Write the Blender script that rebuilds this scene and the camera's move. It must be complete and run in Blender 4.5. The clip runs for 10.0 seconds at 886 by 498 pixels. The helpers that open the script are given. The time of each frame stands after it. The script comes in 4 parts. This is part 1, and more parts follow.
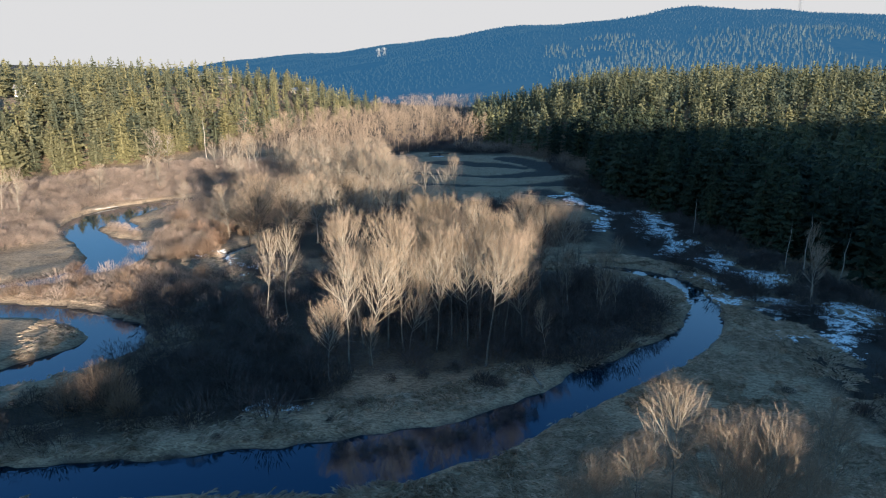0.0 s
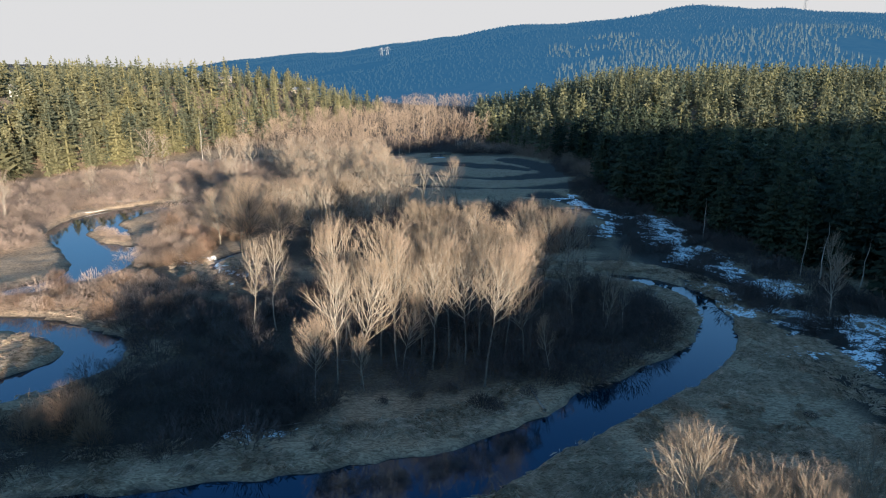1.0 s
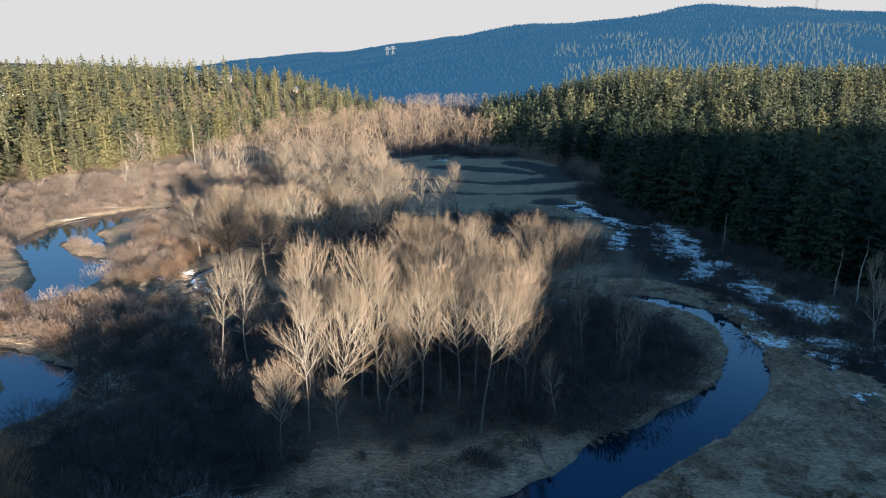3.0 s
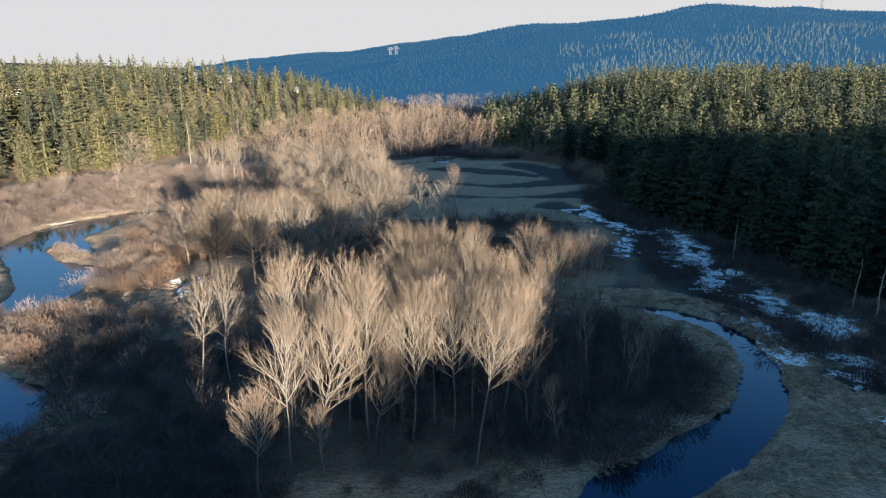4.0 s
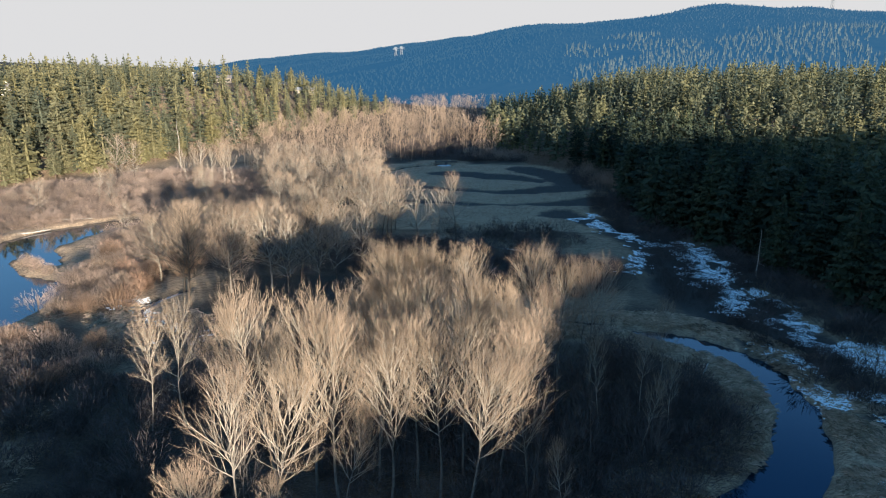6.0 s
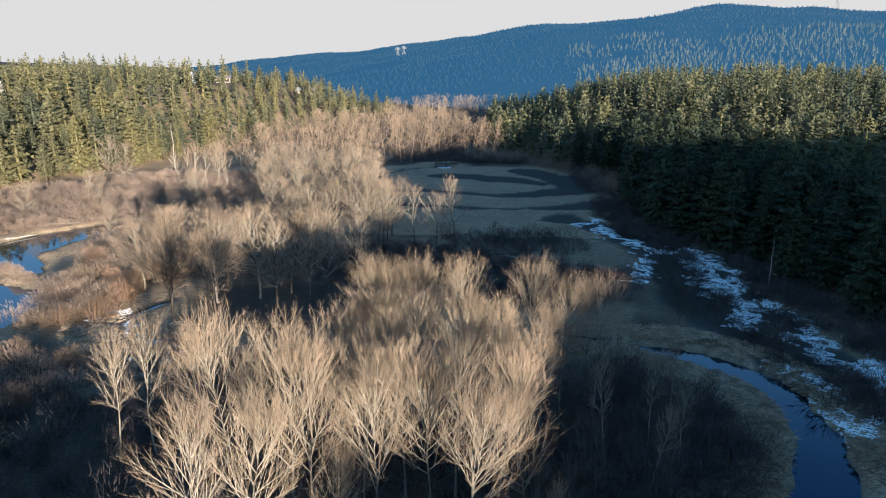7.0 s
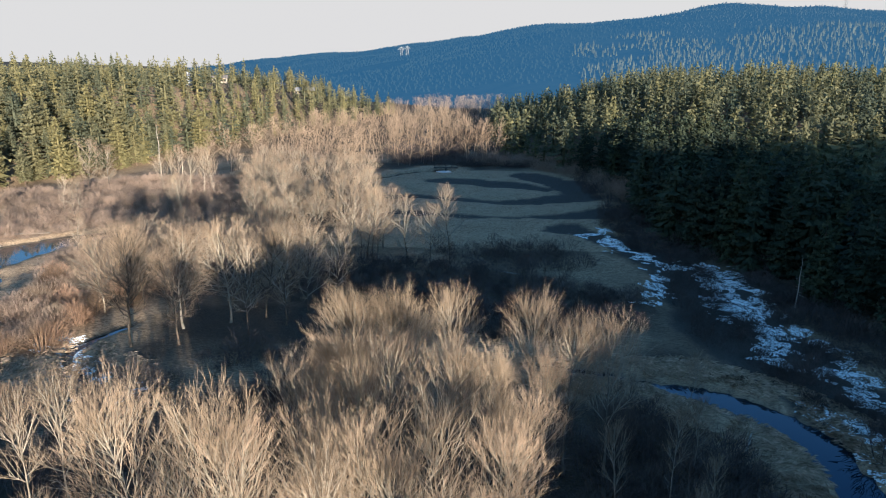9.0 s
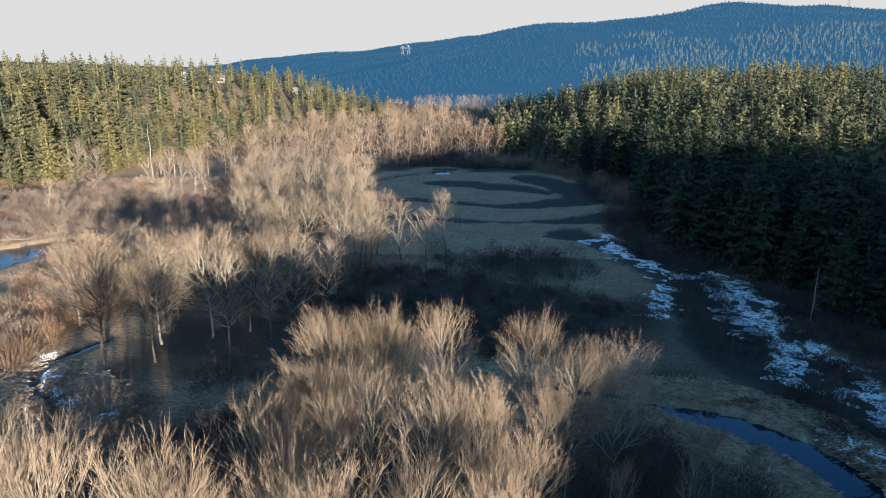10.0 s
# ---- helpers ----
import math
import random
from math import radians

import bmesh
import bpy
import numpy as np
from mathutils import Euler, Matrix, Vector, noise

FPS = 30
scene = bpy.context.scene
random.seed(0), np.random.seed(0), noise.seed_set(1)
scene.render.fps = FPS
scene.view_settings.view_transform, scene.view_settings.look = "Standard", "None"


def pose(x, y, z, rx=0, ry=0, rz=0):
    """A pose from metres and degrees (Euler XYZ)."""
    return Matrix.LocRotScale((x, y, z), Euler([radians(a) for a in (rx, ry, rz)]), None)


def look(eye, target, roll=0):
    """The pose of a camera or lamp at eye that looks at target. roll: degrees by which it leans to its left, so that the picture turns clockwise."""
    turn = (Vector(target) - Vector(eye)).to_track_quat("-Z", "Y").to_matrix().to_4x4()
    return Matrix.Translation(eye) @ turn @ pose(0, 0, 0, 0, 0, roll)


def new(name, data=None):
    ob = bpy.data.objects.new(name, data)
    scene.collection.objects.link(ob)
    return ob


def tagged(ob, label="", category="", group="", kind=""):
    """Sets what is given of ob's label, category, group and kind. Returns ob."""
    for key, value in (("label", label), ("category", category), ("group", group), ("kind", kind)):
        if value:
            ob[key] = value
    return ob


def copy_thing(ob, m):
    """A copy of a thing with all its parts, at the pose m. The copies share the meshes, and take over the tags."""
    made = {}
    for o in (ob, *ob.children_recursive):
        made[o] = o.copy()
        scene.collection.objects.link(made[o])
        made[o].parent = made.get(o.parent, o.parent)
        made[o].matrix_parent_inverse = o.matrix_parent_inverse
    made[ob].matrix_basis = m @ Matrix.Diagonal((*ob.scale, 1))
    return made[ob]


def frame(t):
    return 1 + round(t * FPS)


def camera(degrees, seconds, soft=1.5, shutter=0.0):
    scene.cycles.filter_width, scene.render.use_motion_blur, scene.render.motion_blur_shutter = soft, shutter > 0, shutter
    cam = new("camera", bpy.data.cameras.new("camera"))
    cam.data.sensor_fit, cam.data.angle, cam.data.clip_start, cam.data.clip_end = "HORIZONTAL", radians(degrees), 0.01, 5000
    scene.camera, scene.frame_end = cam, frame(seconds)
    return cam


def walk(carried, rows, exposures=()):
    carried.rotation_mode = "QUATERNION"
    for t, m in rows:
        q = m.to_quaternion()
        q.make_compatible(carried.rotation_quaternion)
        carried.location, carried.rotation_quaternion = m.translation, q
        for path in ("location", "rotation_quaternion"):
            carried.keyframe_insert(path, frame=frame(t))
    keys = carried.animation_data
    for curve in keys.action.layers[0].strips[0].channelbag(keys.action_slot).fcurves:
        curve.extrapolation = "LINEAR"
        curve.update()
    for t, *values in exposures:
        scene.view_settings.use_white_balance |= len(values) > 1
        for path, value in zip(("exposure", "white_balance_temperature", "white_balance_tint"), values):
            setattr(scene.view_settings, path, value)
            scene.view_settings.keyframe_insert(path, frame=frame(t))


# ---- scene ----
cam = camera(70, 10.0, soft=1.1)
walk(cam, [
    (0.0, look((0.00, -0.00, 38.00), (0.02, 96.32, 11.11), 0.41)),
    (1.0, look((0.88, 5.81, 37.99), (0.41, 102.11, 11.01), 0.40)),
    (2.0, look((1.74, 11.54, 37.96), (0.78, 107.81, 10.93), 0.42)),
    (3.0, look((2.58, 17.20, 37.90), (1.14, 113.46, 10.86), 0.44)),
    (4.0, look((3.41, 22.81, 37.84), (1.49, 119.07, 10.81), 0.48)),
    (5.0, look((4.23, 28.40, 37.77), (1.85, 124.66, 10.77), 0.53)),
    (6.0, look((5.04, 34.00, 37.71), (2.23, 130.25, 10.74), 0.57)),
    (7.0, look((5.85, 39.63, 37.67), (2.64, 135.87, 10.72), 0.60)),
    (8.0, look((6.65, 45.31, 37.65), (3.09, 141.54, 10.70), 0.62)),
    (9.0, look((7.46, 51.07, 37.67), (3.59, 147.28, 10.70), 0.63)),
    (10.0, look((8.28, 56.93, 37.73), (4.15, 153.12, 10.69), 0.60)),
], [(0.0, 2.26, 5400, 3), (10.0, 2.26, 5400, 3)])

# ---------------------------------------------------------------- sky and sun
SUN_AZ, SUN_EL = 153.0, 7.2          # clockwise from +y, degrees
world = bpy.data.worlds.new("sky")
scene.world = world
world.use_nodes = True
_sky = world.node_tree.nodes.new("ShaderNodeTexSky")
_sky.sky_type = "NISHITA"
_sky.sun_disc = False
_sky.sun_elevation = radians(SUN_EL)
_sky.sun_rotation = radians(SUN_AZ)
_sky.air_density, _sky.dust_density, _sky.ozone_density = 0.7, 0.0, 1.0
_sky.altitude = 1200
_bg = world.node_tree.nodes["Background"]
_bg.inputs["Strength"].default_value = 0.064
_dir = world.node_tree.nodes.new("ShaderNodeTexCoord")
_xyz = world.node_tree.nodes.new("ShaderNodeSeparateXYZ")
_up = world.node_tree.nodes.new("ShaderNodeMapRange")
_haze = world.node_tree.nodes.new("ShaderNodeMix")
_up.interpolation_type = "SMOOTHSTEP"
_up.inputs["From Min"].default_value, _up.inputs["From Max"].default_value = 0.10, 0.24
_up.inputs["To Min"].default_value, _up.inputs["To Max"].default_value = 1.0, 0.0
_haze.data_type = "RGBA"
_haze.inputs[7].default_value = (2.75, 2.335, 2.025, 1)       # milky winter haze along the horizon
world.node_tree.links.new(_dir.outputs["Generated"], _xyz.inputs[0])
world.node_tree.links.new(_xyz.outputs["Z"], _up.inputs["Value"])
world.node_tree.links.new(_up.outputs[0], _haze.inputs[0])
_clear = world.node_tree.nodes.new("ShaderNodeMix")
_clear.data_type, _clear.blend_type = "RGBA", "MULTIPLY"
_clear.inputs[0].default_value = 1.0
_clear.inputs[7].default_value = (0.79, 0.99, 1.04, 1)        # clear winter blue
_low = world.node_tree.nodes.new("ShaderNodeMapRange")
_low.interpolation_type = "SMOOTHSTEP"
_low.inputs["From Min"].default_value, _low.inputs["From Max"].default_value = 0.26, 0.52
_low.inputs["To Min"].default_value, _low.inputs["To Max"].default_value = 1.0, 0.0
_pale = world.node_tree.nodes.new("ShaderNodeMix")
_pale.data_type = "RGBA"
_pale.inputs[7].default_value = (1.25, 2.3, 3.4, 1)         # paler blue towards the horizon
world.node_tree.links.new(_xyz.outputs["Z"], _low.inputs["Value"])
world.node_tree.links.new(_low.outputs[0], _pale.inputs[0])
world.node_tree.links.new(_clear.outputs[2], _pale.inputs[6])
world.node_tree.links.new(_pale.outputs[2], _haze.inputs[6])
world.node_tree.links.new(_sky.outputs[0], _clear.inputs[6])
world.node_tree.links.new(_haze.outputs[2], _bg.inputs["Color"])
_sd = bpy.data.lights.new("sun", "SUN")
_sd.energy, _sd.angle, _sd.color = 3.6, radians(0.55), (1.0, 0.77, 0.56)
_to = Vector((math.sin(radians(SUN_AZ)) * math.cos(radians(SUN_EL)), math.cos(radians(SUN_AZ)) * math.cos(radians(SUN_EL)), math.sin(radians(SUN_EL))))
_sun = new("sun", _sd)
_sun.matrix_world = look(_to * 500, (0, 0, 0))


# ---------------------------------------------------------------- noise and plan
def hash2(i, j, seed):
    n = (i.astype(np.int64) * 374761393 + j.astype(np.int64) * 668265263 + seed * 982451653) & 0xFFFFFFFF
    n = ((n ^ (n >> 13)) * 1274126177) & 0xFFFFFFFF
    return ((n ^ (n >> 16)) & 0xFFFF) / 65535.0


def vnoise(x, y, size, seed=0):
    x, y = np.asarray(x, float) / size, np.asarray(y, float) / size
    i, j = np.floor(x), np.floor(y)
    u, v = x - i, y - j
    u, v = u * u * (3 - 2 * u), v * v * (3 - 2 * v)
    a, b = hash2(i, j, seed), hash2(i + 1, j, seed)
    c, d = hash2(i, j + 1, seed), hash2(i + 1, j + 1, seed)
    return (a * (1 - u) + b * u) * (1 - v) + (c * (1 - u) + d * u) * v - 0.5


def fbm(x, y, size, seed=0, octaves=3):
    return sum(vnoise(x, y, size / 2**k, seed + 7 * k) / 2**k for k in range(octaves))


def smooth(a, b, x):
    t = np.clip((x - a) / (b - a), 0, 1)
    return t * t * (3 - 2 * t)


def rounded(points, times=2):
    """A line of (x, y, width) with its corners cut, so that it bends like a stream."""
    p = np.array(points, float)
    for _ in range(times):
        q = np.empty((2 * len(p) - 2, p.shape[1]))
        q[0::2], q[1::2] = 0.75 * p[:-1] + 0.25 * p[1:], 0.25 * p[:-1] + 0.75 * p[1:]
        p = np.vstack([p[:1], q, p[-1:]])
    return p


def beyond(x, y, line):
    """Distance outside a band that follows a line of (x, y, width); negative within it."""
    best = np.full(np.shape(x), 1e9)
    for (ax, ay, aw), (bx, by, bw) in zip(line[:-1], line[1:]):
        dx, dy = bx - ax, by - ay
        k = np.clip(((x - ax) * dx + (y - ay) * dy) / (dx * dx + dy * dy + 1e-9), 0, 1)
        best = np.minimum(best, np.hypot(x - ax - k * dx, y - ay - k * dy) - (aw + k * (bw - aw)) / 2)
    return best


CREEK = rounded([(-110, 40, 7), (-62, 50, 6), (-37, 53, 6), (-26, 54, 7.5), (-12, 55.8, 9.5), (0, 59.2, 8.5), (10, 66, 7), (19, 73, 6.5),
                 (29, 81, 7), (38, 88, 6), (44, 98, 5), (46.5, 109, 5), (43.5, 118, 5.4), (36, 123.5, 4.4), (27, 127, 1.4), (12, 132, 0.5), (0, 140, 0.4)])
POND = rounded([(-120, 52, 12), (-78, 64, 9), (-60, 71, 7), (-51, 79, 9), (-47.5, 87, 10), (-54, 94, 6), (-66, 98, 6), (-90, 99, 8)])
SLOUGH = rounded([(-130, 96, 4), (-96, 104, 4), (-77, 112, 6), (-68, 122, 9), (-70, 134, 12), (-80, 146, 17), (-92, 161, 17), (-90, 179, 15), (-77, 194, 8), (-60, 203, 4), (-46, 206, 2)])
ISLET = rounded([(-84, 154, 4), (-76, 148, 6), (-69, 144.5, 3)])
BACKWATER = rounded([(-44, 140, 0.4), (-48, 130, 1.2), (-43, 122, 0.7), (-34, 118, 0.2)])
SIDE = rounded([(-4, 304, 7), (-1, 296, 5), (-12, 300, 3), (-34, 268, 4), (-44, 262, 2)])
WATERS = [CREEK, POND, SLOUGH, SIDE, BACKWATER]
MUD = [rounded(p) for p in ([(30, 291, 10), (45, 264, 15), (41, 247, 11), (20, 238, 8), (0, 243, 4), (-18, 246, 2)],
                            [(-4, 277, 4), (15, 273, 7), (32, 263, 9)], [(46, 226, 5), (20, 217, 3), (-12, 223, 2)],
                            [(33, 206, 7), (43, 196, 10), (49, 180, 12), (52, 160, 14), (50, 140, 12), (53, 122, 8)],
                            [(62, 60, 14), (64, 80, 12), (56, 100, 5)])]
SNOW = [rounded(p) for p in ([(43, 186, 0.8), (47, 181, 2.5), (47.5, 177, 3)], [(46, 174, 2.5), (43, 163, 2), (40, 153, 1.5)], [(57, 175, 2.5), (57.5, 170, 3.6), (55, 163, 5), (55, 156, 6.5), (53.5, 149, 5)],
                             [(55, 144, 3), (57, 140, 4.5), (60.5, 138.5, 3.5)], [(53, 138, 3), (51.5, 131, 2.5)], [(54, 129, 1.6), (57, 129, 3), (59.5, 130, 3.4), (58.3, 124, 3), (60, 115, 7), (63, 115, 6.5)],
                             [(47.5, 119, 1.5), (50.7, 117, 2.4), (50.6, 112, 2)], [(49.5, 105, 0.4), (53, 102.5, 1.4), (57.5, 104, 3), (57, 99.5, 2.4), (53.5, 99, 1)],
                             [(65, 100, 2.5), (69, 98, 7), (64, 92, 6)], [(50, 87.5, 0), (55, 91, 0.6), (58, 90, 0.4), (58, 84, 0.2)], [(40.5, 208, 0.5), (41.3, 198, 0.8), (42.3, 188, 0.8)], [(34, 201, 0.5), (37, 202, 0.5)])]
LEFT_TOE = np.array([(-600, -260), (60, -185), (150, -165), (211, -150), (267, -130), (300, -116), (400, -96), (500, -78), (700, -46), (900, -20), (1400, 60), (9000, 800)], float)
RIGHT_TOE = np.array([(-600, 130), (0, 88), (60, 82), (97, 75), (122, 71), (148, 62), (173, 55), (193, 50), (216, 49), (250, 58), (285, 56), (310, 36), (340, 20), (400, 14), (520, 22), (700, 40), (1000, 60), (9000, 900)], float)
CREST = np.array([(-1900, 3900, 25), (-1122, 3400, 46), (-455, 2900, 108), (34, 2500, 147), (383, 2100, 177), (592, 1700, 188), (877, 1690, 188), (1250, 1700, 186), (2200, 1900, 200), (4000, 2000, 200)], float)
SPUR = np.array([(190, 1120, 2), (330, 1010, 24), (620, 930, 50), (1000, 880, 56), (1900, 860, 60)], float)


def sunward(x, y):
    """How far a place lies towards the low sun, and across that."""
    return 0.454 * x - 0.891 * y, 0.891 * x + 0.454 * y


def hills(x, y):
    """Height of the slopes, and how far a place lies inside the left and the right slope."""
    left = np.interp(y, LEFT_TOE[:, 0], LEFT_TOE[:, 1]) + 10 * fbm(x, y, 60, 3) - x
    right = x - np.interp(y, RIGHT_TOE[:, 0], RIGHT_TOE[:, 1]) + 6 * fbm(x, y, 40, 5)
    bench = (21 + 2 * smooth(230, 420, y) + 10 * fbm(x, y, 140, 9)) * (1 - smooth(520, 780, y))
    z = bench * smooth(-4, 92, left) + 0.02 * np.maximum(left, 0)
    z = z + 6 * np.exp(-(((x + 142) / 48) ** 2 + ((y - 545) / 75) ** 2))
    # Unseen hill towards the sun, shaped to set the valley's shadow line.
    ridge, reach_t = sunward(x, y)
    saddle = 3.2 * smooth(19, 26, reach_t) * (1 - smooth(41, 52, reach_t))
    rise = 4 * smooth(-16, 8, reach_t) + 2.2 * smooth(18, 42, reach_t) + 3.4 * smooth(50, 70, reach_t) + 7 * smooth(72, 95, reach_t) + 5 * smooth(95, 140, reach_t) - saddle
    shade_hill = 0.126 * np.clip(ridge - 75, 0, 200) + 2.0 * smooth(75, 110, ridge) + rise * smooth(75, 140, ridge)
    z = z + 6 * np.clip((right - 4) / 90, 0, 1) + shade_hill * (1 - smooth(450, 700, y)) + 19 * smooth(170, 430, y) * np.clip((right - 16) / 100, 0, 1) * (1 - smooth(560, 800, y)) + 3 * fbm(x, y, 90, 4) * smooth(10, 90, right)
    return z, left, right


def ridge_line(x, y, line, wide):
    top = np.zeros(np.shape(x))
    for (ax, ay, az), (bx, by, bz) in zip(line[:-1], line[1:]):
        dx, dy = bx - ax, by - ay
        k = np.clip(((x - ax) * dx + (y - ay) * dy) / (dx * dx + dy * dy), 0, 1)
        d = np.hypot(x - ax - k * dx, y - ay - k * dy)
        top = np.maximum(top, (az + k * (bz - az)) * (1 - smooth(0, wide, d)))
    return top


def mountain(x, y):
    """Height of the far mountain, with a lower spur before it."""
    main = ridge_line(x, y, CREST, 1250) * smooth(560, 950, y) * (1 + 0.12 * fbm(x, y, 300, 12))
    return np.maximum(main + 14 * fbm(x, y, 190, 13) * smooth(700, 1300, y), ridge_line(x, y, SPUR, 380)) - 3


def height(x, y):
    x, y = np.asarray(x, float), np.asarray(y, float)
    z, left, right = hills(x, y)
    z = z + 0.35 * fbm(x, y, 9, 21) + 0.26 * fbm(x, y, 2.6, 23) + 0.1
    wob = 1.6 * fbm(x, y, 6, 31) + 0.5 * vnoise(x, y, 1.3, 33)
    near = np.full(np.shape(x), 1e9)
    for line in WATERS:
        near = np.minimum(near, beyond(x, y, line))
    near = np.maximum(near, -beyond(x, y, ISLET) * 1.6)
    bank = smooth(-1.3, 0.9, near + wob)
    flat = np.maximum(z, -0.25)
    z = -1.5 * (1 - bank) + flat * bank
    for line in MUD:
        z = z - 0.22 * (1 - smooth(-1, 1.5, beyond(x, y, line) + 6 * fbm(x, y, 16, 45) - 1.2 + 1.5 * fbm(x, y, 3, 46)))
    return z


def ground_at(x, y):
    return float(height(np.array([x]), np.array([y]))[0])


# ---------------------------------------------------------------- materials
def material(name):
    m = bpy.data.materials.new(name)
    m.use_nodes = True
    return m, m.node_tree.nodes, m.node_tree.links, m.node_tree.nodes["Principled BSDF"]


def noise_node(nodes, links, scale, detail=4.0, rough=0.6, coords="Object"):
    tc = nodes.new("ShaderNodeTexCoord")
    n = nodes.new("ShaderNodeTexNoise")
    n.inputs["Scale"].default_value, n.inputs["Detail"].default_value, n.inputs["Roughness"].default_value = scale, detail, rough
    links.new(tc.outputs[coords], n.inputs["Vector"])
    return n


def ramp(nodes, links, source, stops):
    r = nodes.new("ShaderNodeValToRGB")
    r.color_ramp.elements[0].position, r.color_ramp.elements[0].color = stops[0][0], (*stops[0][1], 1)
    r.color_ramp.elements[1].position, r.color_ramp.elements[1].color = stops[-1][0], (*stops[-1][1], 1)
    for p, c in stops[1:-1]:
        r.color_ramp.elements.new(p).color = (*c, 1)
    links.new(source, r.inputs["Fac"])
    return r.outputs["Color"]


def mixed(nodes, links, fac, a, b, mode="MIX"):
    m = nodes.new("ShaderNodeMix")
    m.data_type, m.blend_type = "RGBA", mode
    for socket, value in ((m.inputs[0], fac), (m.inputs[6], a), (m.inputs[7], b)):
        if isinstance(value, (int, float)):
            socket.default_value = value
        elif isinstance(value, tuple):
            socket.default_value = (*value, 1)
        else:
            links.new(value, socket)
    return m.outputs[2]


def bumped(nodes, links, bsdf, source, strength, distance):
    b = nodes.new("ShaderNodeBump")
    b.inputs["Strength"].default_value, b.inputs["Distance"].default_value = strength, distance
    links.new(source, b.inputs["Height"])
    links.new(b.outputs[0], bsdf.inputs["Normal"])


def plain(name, dark, light, scale, rough=0.85, per_object=0.0, per_island=0.0, bump=0.0, through_light=0.0, per_tree=0.0):
    """A mottled surface between two colours, varied a little from thing to thing or from piece to piece."""
    m, nodes, links, bsdf = material(name)
    n = noise_node(nodes, links, scale)
    colour = ramp(nodes, links, n.outputs["Fac"], [(0.3, dark), (0.7, light)])
    for amount, node, out in ((per_object, "ShaderNodeObjectInfo", "Random"), (per_island, "ShaderNodeNewGeometry", "Random Per Island")):
        if amount:
            info = nodes.new(node)
            hsv = nodes.new("ShaderNodeHueSaturation")
            mr = nodes.new("ShaderNodeMapRange")
            mr.inputs["To Min"].default_value, mr.inputs["To Max"].default_value = 1 - amount, 1 + amount
            links.new(info.outputs[out], mr.inputs["Value"])
            links.new(mr.outputs[0], hsv.inputs["Value"])
            mh = nodes.new("ShaderNodeMapRange")
            mh.inputs["To Min"].default_value, mh.inputs["To Max"].default_value = 0.5 + 0.03 * amount, 0.5 - 0.03 * amount
            links.new(info.outputs[out], mh.inputs["Value"])
            links.new(mh.outputs[0], hsv.inputs["Hue"])
            links.new(colour, hsv.inputs["Color"])
            colour = hsv.outputs[0]
    if per_tree:
        info, at, both, wrap = nodes.new("ShaderNodeObjectInfo"), nodes.new("ShaderNodeAttribute"), nodes.new("ShaderNodeMath"), nodes.new("ShaderNodeMath")
        at.attribute_name, wrap.operation = "own", "FRACT"
        links.new(info.outputs["Random"], both.inputs[0])
        links.new(at.outputs["Fac"], both.inputs[1])
        links.new(both.outputs[0], wrap.inputs[0])
        shade = ramp(nodes, links, wrap.outputs[0], [(0.0, (1 - per_tree, 1 - 0.8 * per_tree, 1 - 0.5 * per_tree)), (0.55, (1.0, 1.0, 1.0)), (1.0, (1 + 0.35 * per_tree, 1 + 0.25 * per_tree, 1 - 0.05 * per_tree))])
        colour = mixed(nodes, links, 1.0, colour, shade, "MULTIPLY")
    links.new(colour, bsdf.inputs["Base Color"])
    bsdf.inputs["Roughness"].default_value = rough
    bsdf.inputs["Specular IOR Level"].default_value = 0.25
    if bump:
        bumped(nodes, links, bsdf, n.outputs["Fac"], 0.6, bump)
    if through_light:
        thin, mix = nodes.new("ShaderNodeBsdfTranslucent"), nodes.new("ShaderNodeMixShader")
        links.new(colour, thin.inputs["Color"])
        mix.inputs[0].default_value = through_light
        links.new(bsdf.outputs[0], mix.inputs[1])
        links.new(thin.outputs[0], mix.inputs[2])
        links.new(mix.outputs[0], nodes["Material Output"].inputs["Surface"])
    return m


